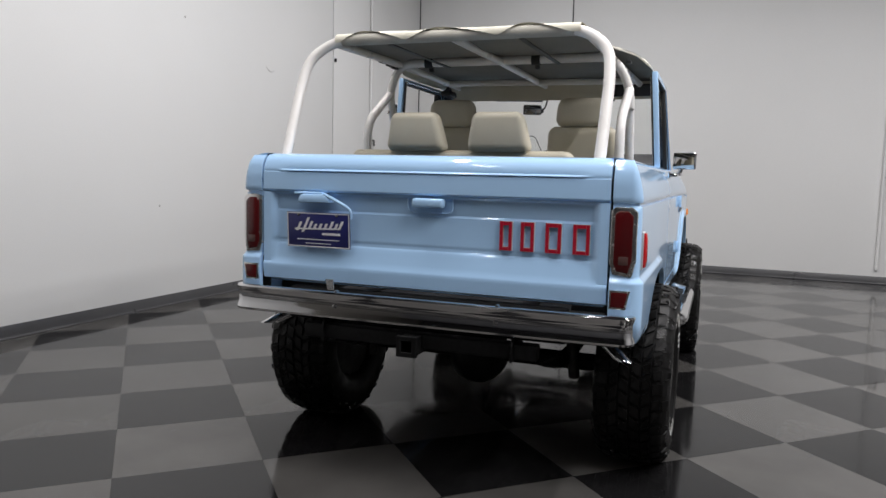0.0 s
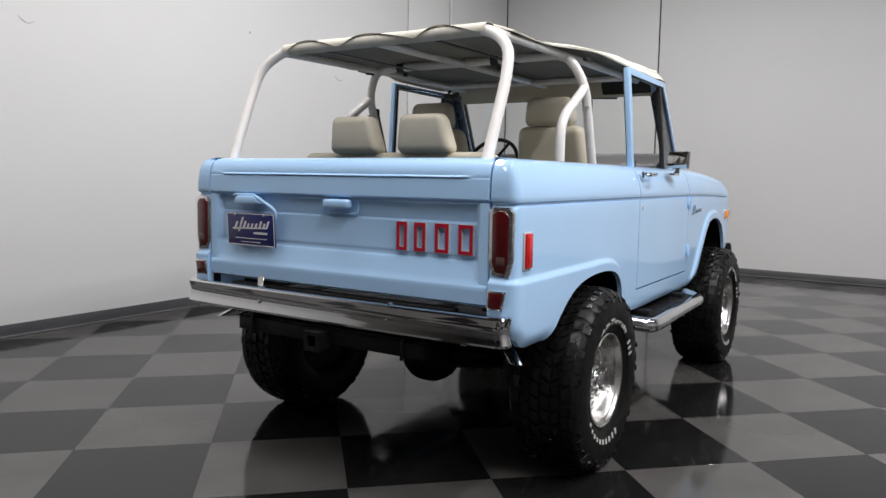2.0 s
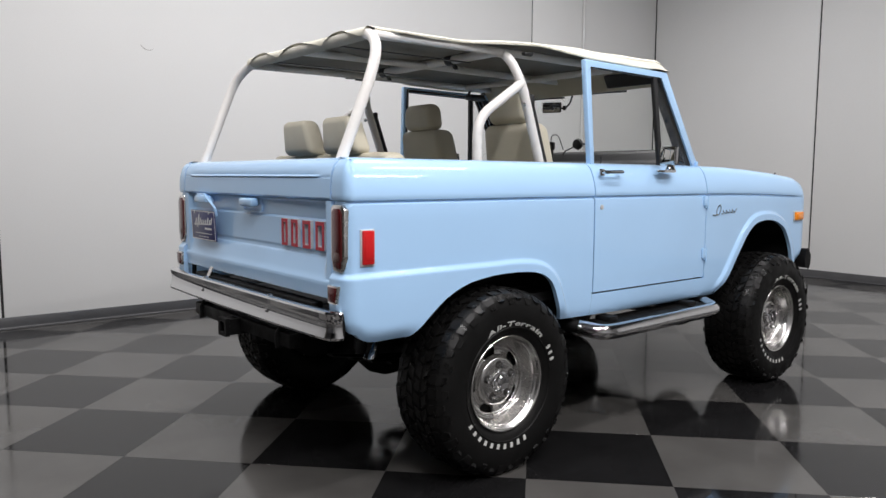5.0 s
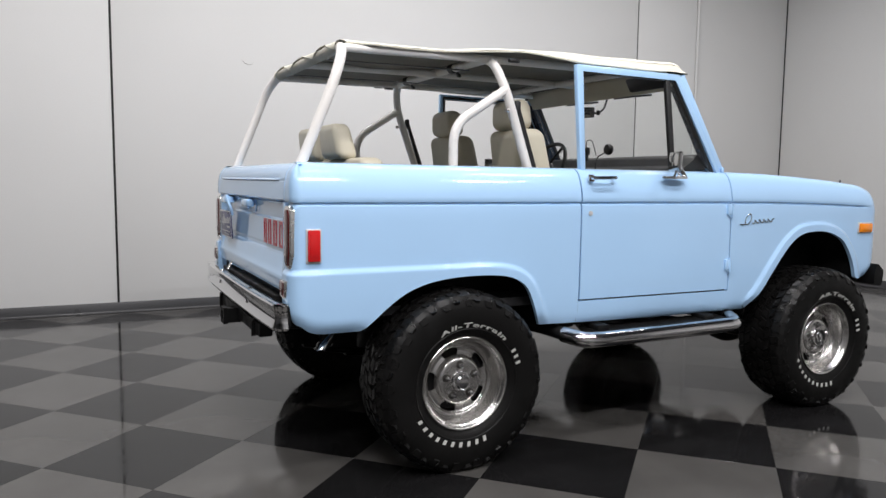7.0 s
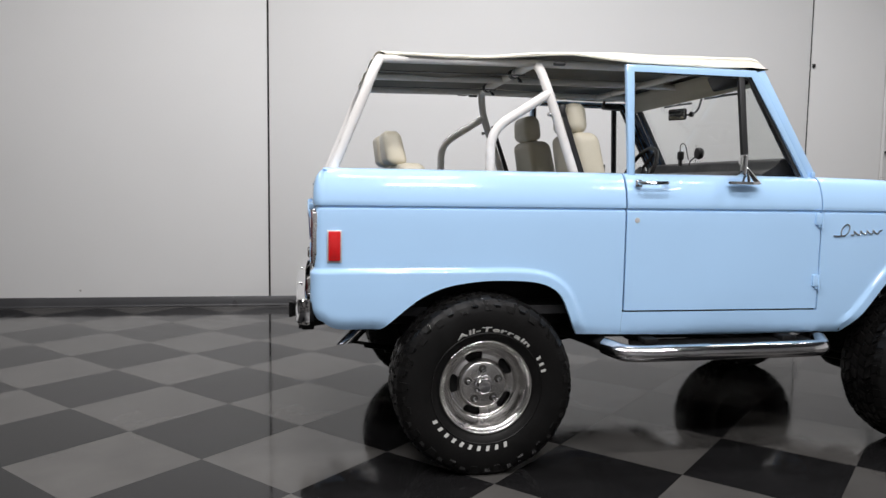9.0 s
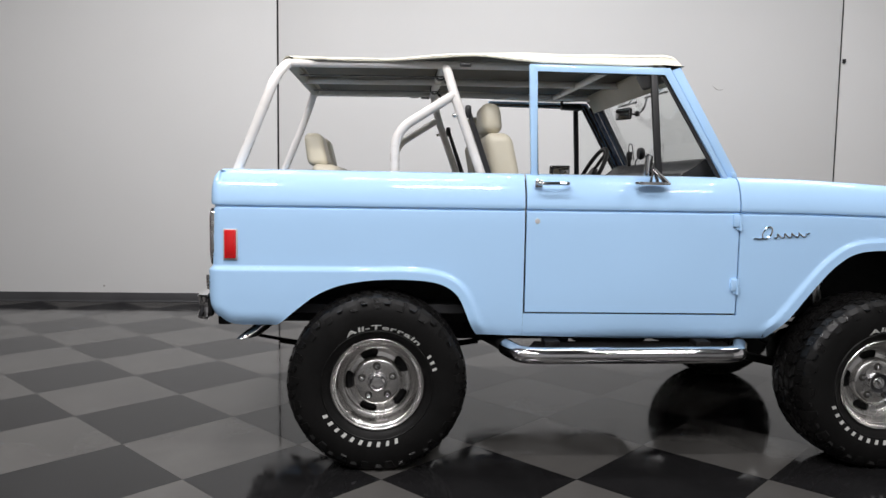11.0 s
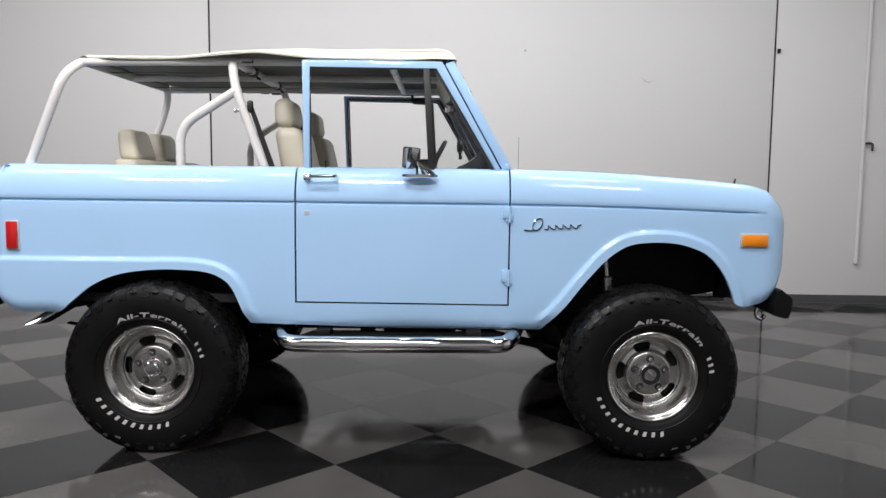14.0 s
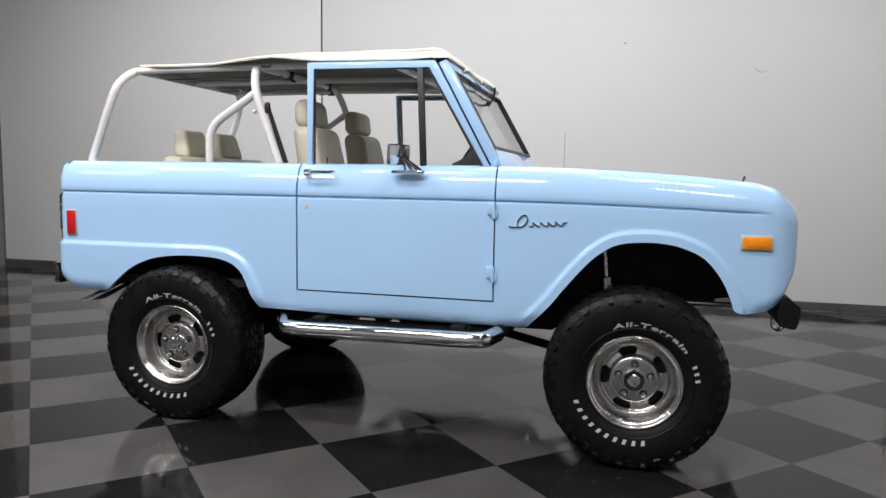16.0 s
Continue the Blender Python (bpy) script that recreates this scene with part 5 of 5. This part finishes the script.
def letter_mesh():
    """Raised white lettering as one plain block a character."""
    made = []

    def stand(bm, x, r, a):
        """Puts a flat letter upright on the tyre wall at angle a."""
        y = float(np.interp(r, (0.235, 0.268, 0.305), (0.146, 0.157, 0.160)))
        return Vector((r * math.cos(a) - x * math.sin(a), y, r * math.sin(a) + x * math.cos(a)))

    def lettered(text, start, end, r0, size):
        glyphs = []
        for ch in text:
            data = bpy.data.curves.new("letter", "FONT")
            data.body, data.size, data.extrude, data.offset = ch, size, 0.002, 0.0006
            ob = bpy.data.objects.new("letter", data)
            scene.collection.objects.link(ob)
            me = bpy.data.meshes.new_from_object(ob.evaluated_get(bpy.context.evaluated_depsgraph_get()))
            bpy.data.objects.remove(ob)
            xs = [v.co.x for v in me.vertices]
            glyphs.append((me, min(xs), max(xs)))
        gap = size * 0.10
        total = sum(b - a for _, a, b in glyphs) + gap * (len(text) - 1)
        arc = radians(start - end) * (r0 + size * 0.35)
        stretch, at = arc / total, 0.0
        bm = bmesh.new()
        for me, a, b in glyphs:
            mid = at + (b - a) / 2
            turn = radians(180 - start) + mid * stretch / (r0 + size * 0.35)
            for v in me.vertices:
                x, z, lift = (v.co.x - (a + b) / 2) * stretch + 0.18 * (v.co.y - size * 0.35), r0 + v.co.y, v.co.z
                v.co = stand(bm, x, z, turn) + Vector((0, 0.001 + lift, 0))
            bm.from_mesh(me)
            bpy.data.meshes.remove(me)
            at += b - a + gap
        made.append(to_mesh("lettering", bm, WHITE_LETTER, flat=True))

    def word(start, end, count, r0, r1):
        bm = bmesh.new()
        for k in range(count):
            step = (end - start) / count
            a0, a1 = radians(180 - start - step * (k + 0.22)), radians(180 - start - step * (k + 0.58))
            lean = radians(step * 0.12)
            quad = []
            for a, r in ((a0, r0), (a1, r0), (a1 + lean, r1), (a0 + lean, r1)):
                y = float(np.interp(r, (0.235, 0.268, 0.305), (0.146, 0.157, 0.160))) - 0.001
                quad.append((r * math.cos(a), y, r * math.sin(a)))
            prism(bm, quad, (0, 0.004, 0))
        made.append(to_mesh("lettering", bm, WHITE_LETTER, flat=True))
    lettered("All-Terrain", 112, 36, 0.255, 0.029)
    word(23, 3, 3, 0.255, 0.275)
    word(199, 286, 10, 0.256, 0.276)
    return made


def rim_mesh():
    bm = bmesh.new()
    # outer lip, stepped barrel, raised bead round the face
    prof = [(0.200, 0.112), (0.206, 0.122), (0.211, 0.131), (0.2105, 0.136), (0.207, 0.139), (0.202, 0.1385), (0.198, 0.135), (0.1945, 0.126), (0.190, 0.122), (0.186, 0.119), (0.182, 0.110), (0.178, 0.092),
            (0.174, 0.078), (0.170, 0.068), (0.167, 0.063), (0.164, 0.062), (0.161, 0.0645), (0.158, 0.066), (0.155, 0.0645), (0.1525, 0.060), (0.151, 0.054)]
    revolve(bm, prof, seg=72, axis="Y")
    # face with five curved slots round a raised hub plate
    n = 160
    rad = [0.151, 0.149, 0.147, 0.144, 0.141, 0.138, 0.135, 0.132, 0.129, 0.126, 0.123, 0.120, 0.117, 0.114, 0.112, 0.110, 0.108, 0.105, 0.102, 0.098, 0.092, 0.070, 0.045]
    hgt = [float(np.interp(r, (0.045, 0.088, 0.098, 0.104, 0.108, 0.111, 0.114, 0.130, 0.146, 0.151), (0.083, 0.083, 0.081, 0.077, 0.070, 0.060, 0.054, 0.049, 0.050, 0.054))) for r in rad]

    def slot(x, z):
        """Distance to the edge of the nearest of the five rounded slots, below nought inside."""
        r, a = math.hypot(x, z), math.atan2(z, x)
        step = 2 * math.pi / 5
        off = (a - radians(76) + step / 2) % step - step / 2
        qx, qz = abs(off * 0.131) - 0.040 + 0.012, abs(r - 0.131) - 0.0165 + 0.012
        return math.hypot(max(qx, 0), max(qz, 0)) + min(max(qx, qz), 0) - 0.012
    ring = [[bm.verts.new((r * math.cos(2 * math.pi * k / n), h, r * math.sin(2 * math.pi * k / n))) for r, h in zip(rad, hgt)] for k in range(n)]
    for k in range(n):
        a, b = ring[k], ring[(k + 1) % n]
        for i in range(len(rad) - 1):
            quad = (a[i], a[i + 1], b[i + 1], b[i])
            if slot(sum(v.co.x for v in quad) / 4, sum(v.co.z for v in quad) / 4) > 0:
                bm.faces.new(quad)
    for v in [v for v in bm.verts if not v.link_faces]:
        bm.verts.remove(v)
    for v in {v for e in bm.edges if e.is_boundary for v in e.verts}:
        x, z = v.co.x, v.co.z
        if 0.1125 < math.hypot(x, z) < 0.1495:
            for _ in range(3):
                d, h = slot(v.co.x, v.co.z), 0.0005
                g = Vector((slot(v.co.x + h, v.co.z) - d, 0, slot(v.co.x, v.co.z + h) - d)) / h
                v.co -= g * d / max(g.length_squared, 0.2)
    edges = [e for e in bm.edges if e.is_boundary]
    r = bmesh.ops.extrude_edge_only(bm, edges=[e for e in edges if 0.1125 < Vector((e.verts[0].co.x, 0, e.verts[0].co.z)).length < 0.1495])
    for v in (g for g in r["geom"] if isinstance(g, bmesh.types.BMVert)):
        v.co.y -= 0.018
    bmesh.ops.remove_doubles(bm, verts=bm.verts[:], dist=1e-5)
    return to_mesh("wheel", bm, ALLOY, 38)


def drum_mesh():
    return to_mesh("brake_drum", revolve(bmesh.new(), [(0.0, 0.03), (0.14, 0.03), (0.15, 0.02), (0.15, -0.06), (0.195, -0.09), (0.195, -0.115), (0.0, -0.11)], seg=40), BLACK)


def cap_mesh(front):
    if front:
        prof = [(0.049, 0.078), (0.049, 0.101), (0.0475, 0.105), (0.045, 0.105), (0.0435, 0.100), (0.0435, 0.088)]
    else:
        prof = [(0.046, 0.078), (0.045, 0.092), (0.042, 0.097), (0.038, 0.098), (0.036, 0.101), (0.034, 0.110), (0.028, 0.115), (0.0, 0.117)]
    return to_mesh("hub_cap", revolve(bmesh.new(), prof, seg=36), CHROME, 30)


def dial_mesh():
    """The locking dial inside the front hub's ring, with a bar across it."""
    bm = revolve(bmesh.new(), [(0.029, 0.090), (0.0285, 0.099), (0.025, 0.102), (0.0, 0.102)], seg=32)
    box(bm, -0.024, 0.024, 0.100, 0.109, -0.0065, 0.0065, bevel=0.002)
    return to_mesh("hub_dial", bm, CHROME, 30)


def well_mesh():
    return to_mesh("hub_well", revolve(bmesh.new(), [(0.045, 0.084), (0.044, 0.092), (0.0, 0.0925)], seg=32), TRIM)


def nut_mesh():
    bm = revolve(bmesh.new(), [(0.0, 0.030), (0.005, 0.0295), (0.009, 0.026), (0.0105, 0.020), (0.0115, 0.001), (0.0118, -0.002)], seg=6)
    return to_mesh("lug_nut", bm, CHROME, 25)


# a flat dark disc draws the shade of each nut's recess
def shade_disc_mesh():
    return to_mesh("nut_seat", revolve(bmesh.new(), [(0.0, 0.0015), (0.0175, 0.0015), (0.0185, -0.001)], seg=18), DARK_STEEL, 25)


def planted(me, pose_in_truck):
    """A copy of a tyre's mesh that stands flat on the floor where its round shape would sink below it."""
    me = me.copy()
    m = truck.matrix_world @ pose_in_truck
    back = m.inverted()
    for v in me.vertices:
        p = m @ v.co
        if p.z < 0.001:
            p.z = 0.001
            v.co = back @ p
    return me


TYRE, TREAD, LETTERS, RIM, DRUM, NUT, NUT_SHADE = tyre_mesh(), tread_mesh(), letter_mesh(), rim_mesh(), drum_mesh(), nut_mesh(), shade_disc_mesh()
CAPS, DIAL, WELL = {True: cap_mesh(True), False: cap_mesh(False)}, dial_mesh(), well_mesh()
for wx, side, roll, wy in ((0.0, -1, 3, 0.802), (2.335, -1, 0, 0.845), (0.0, 1, 40, 0.802), (2.335, 1, 110, 0.845)):
    # the outer face looks to +y in the wheel's own space
    m = Matrix.Translation((wx, side * wy, AXLE_Z + SINK + wx * RAKE)) @ (Matrix.Rotation(math.pi, 4, "Z") if side < 0 else Matrix.Identity(4))
    m = m @ Matrix.Rotation(radians(roll), 4, "Y")
    wheel = part("wheel", RIM, None, truck, "slotted alloy wheel with off-road tyre", at=m)
    lean = Matrix.Rotation(radians(6 if wx < 1 else 0), 4, "Y")
    tyre = part("tyre", planted(TYRE, m @ lean), None, wheel, "black all-terrain tyre with white lettering", at=lean)
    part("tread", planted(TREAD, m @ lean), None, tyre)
    for me in LETTERS:
        part("lettering", me, None, tyre, "raised white letters")
    part("brake_drum", DRUM, None, wheel)
    part("hub_cap", CAPS[wx > 1], None, wheel, "chrome hub cap")
    if wx > 1:
        part("hub_well", WELL, None, wheel, "dark recess of the hub")
        part("hub_dial", DIAL, None, wheel, "chrome locking dial", at=Matrix.Rotation(radians(-58), 4, "Y"))
    for k in range(5):
        a = radians(90 + 72 * k)
        part("nut_seat", NUT_SHADE, None, wheel, "flat dark disc for the recess shade round the nut", at=Matrix.Translation((0.073 * math.cos(a), 0.083, 0.073 * math.sin(a))))
        part("lug_nut", NUT, None, wheel, at=Matrix.Translation((0.073 * math.cos(a), 0.083, 0.073 * math.sin(a))))


# ---- fixtures of the hall ----
def conduit(name, pts, label, hook_at, hook_dir):
    ob = part(name, tubed(bend(pts, 0.03, 4), 0.021, seg=12), PIPE)
    ob.matrix_world = ROOM
    tagged(ob, label, "pipe")
    for z in (hook_at - 0.28, hook_at + 1.1):
        p = Vector((pts[0][0], pts[0][1], z))
        part("clip", tubed([p - Vector((0, 0, 0.012)), p + Vector((0, 0, 0.012))], 0.026, seg=12), PIPE, ob)
    p = Vector((pts[0][0], pts[0][1], hook_at))
    bm = tubed(bend([p + Vector(hook_dir) * 0.02, p + Vector(hook_dir) * 0.10, p + Vector(hook_dir) * 0.10 + Vector((0, 0, -0.08))], 0.02, 4), 0.012, seg=8)
    part("hook", bm, DARK_STEEL, ob, "dark steel hook")


conduit("wall_pipe", [(5.70, WALL_LEFT - 0.03, 0.45), (5.70, WALL_LEFT - 0.03, CEILING)], "white conduit with dark hook on the white wall", 1.73, (1, 0, 0))
conduit("wall_pipe", [(WALL_FRONT - 0.03, -2.765, 0.186), (WALL_FRONT - 0.03, -2.765, CEILING)], "white conduit with dark hook on the end wall", 1.37, (0, -1, 0))

bm = box(bmesh.new(), -STRIP_LONG / 2 - 0.04, STRIP_LONG / 2 + 0.04, -STRIP_WIDE / 2 - 0.03, STRIP_WIDE / 2 + 0.03, 0.0, 0.06, bevel=0.006)
HOUSING = to_mesh("strip_lamp", bm, LAMP_BODY)
for sx, sy, watts in STRIPS:
    lamp = part("strip_lamp", HOUSING, None)
    lamp.matrix_world = ROOM @ Matrix.Translation((sx, sy, STRIP_Z))
    tagged(lamp, "long white ceiling strip lamp, switched on", "ceiling lamp", "strip lamps in rows")
    bm = bmesh.new()
    for dx in (-0.5, 0.5):
        tube(bm, [(dx, 0, 0.06), (dx, 0, CEILING - STRIP_Z)], 0.004, seg=6)
    part("hanger", bm, DARK_STEEL, lamp)

# ---- floor tiles ----
TILE, THIN = 0.61, 0.012
floor = part("floor", boxed(-13, 13, -13, 13, -0.06, -THIN), GROUT)
tagged(floor, "glossy grey and charcoal checkered tile floor", "floor", kind="structure")


def tile_mesh(name, mat):
    h, b = TILE / 2 - 0.0002, 0.0002
    bm = bmesh.new()
    grid(bm, [[(x, y, z) for x, y, z in row] for row in (
        [(-h, -h, -THIN), (h, -h, -THIN)], [(-h, -h, -b), (h, -h, -b)], [(-h + b, -h + b, 0), (h - b, -h + b, 0)],
        [(-h + b, h - b, 0), (h - b, h - b, 0)], [(-h, h, -b), (h, h, -b)], [(-h, h, -THIN), (h, h, -THIN)])])
    grid(bm, [[(-h, -h, -b), (-h, h, -b)], [(-h + b, -h + b, 0), (-h + b, h - b, 0)]])
    grid(bm, [[(h, -h, -b), (h, h, -b)], [(h - b, -h + b, 0), (h - b, h - b, 0)]])
    bmesh.ops.remove_doubles(bm, verts=bm.verts[:], dist=1e-5)
    return to_mesh(name, bm, mat, flat=True)


PAIR = (tile_mesh("tile", TILE_LIGHT), tile_mesh("tile", TILE_DARK))
PARITY = 1
centre = Vector((-0.6, 0.4))
cells = sorted(((i, j) for i in range(-21, 21) for j in range(-21, 21)), key=lambda c: (Vector(((c[0] + 0.5) * TILE, (c[1] + 0.5) * TILE)) - centre).length)
rest = ([], []), ([], [])
for n, (i, j) in enumerate(cells):
    x, y, kind = (i + 0.5) * TILE, (j + 0.5) * TILE, (i + j + PARITY) % 2
    if n < 300:
        part("tile", PAIR[kind], None, floor, at=Matrix.Translation((x, y, 0)))
    else:
        h = TILE / 2 - 0.0002
        vs, fs = rest[kind]
        k = len(vs)
        vs += [(x - h, y - h, 0), (x + h, y - h, 0), (x + h, y + h, 0), (x - h, y + h, 0), (x - h, y - h, -THIN), (x + h, y - h, -THIN), (x + h, y + h, -THIN), (x - h, y + h, -THIN)]
        fs += [(k, k + 1, k + 2, k + 3), (k, k + 4, k + 5, k + 1), (k + 1, k + 5, k + 6, k + 2), (k + 2, k + 6, k + 7, k + 3), (k + 3, k + 7, k + 4, k)]
for (vs, fs), mat in zip(rest, (TILE_LIGHT, TILE_DARK)):
    me = bpy.data.meshes.new("outer_tiles")
    me.from_pydata(vs, [], fs)
    me.materials.append(mat)
    ob = part("outer_tiles", me, None, floor)
    tagged(ob, kind="stuff")
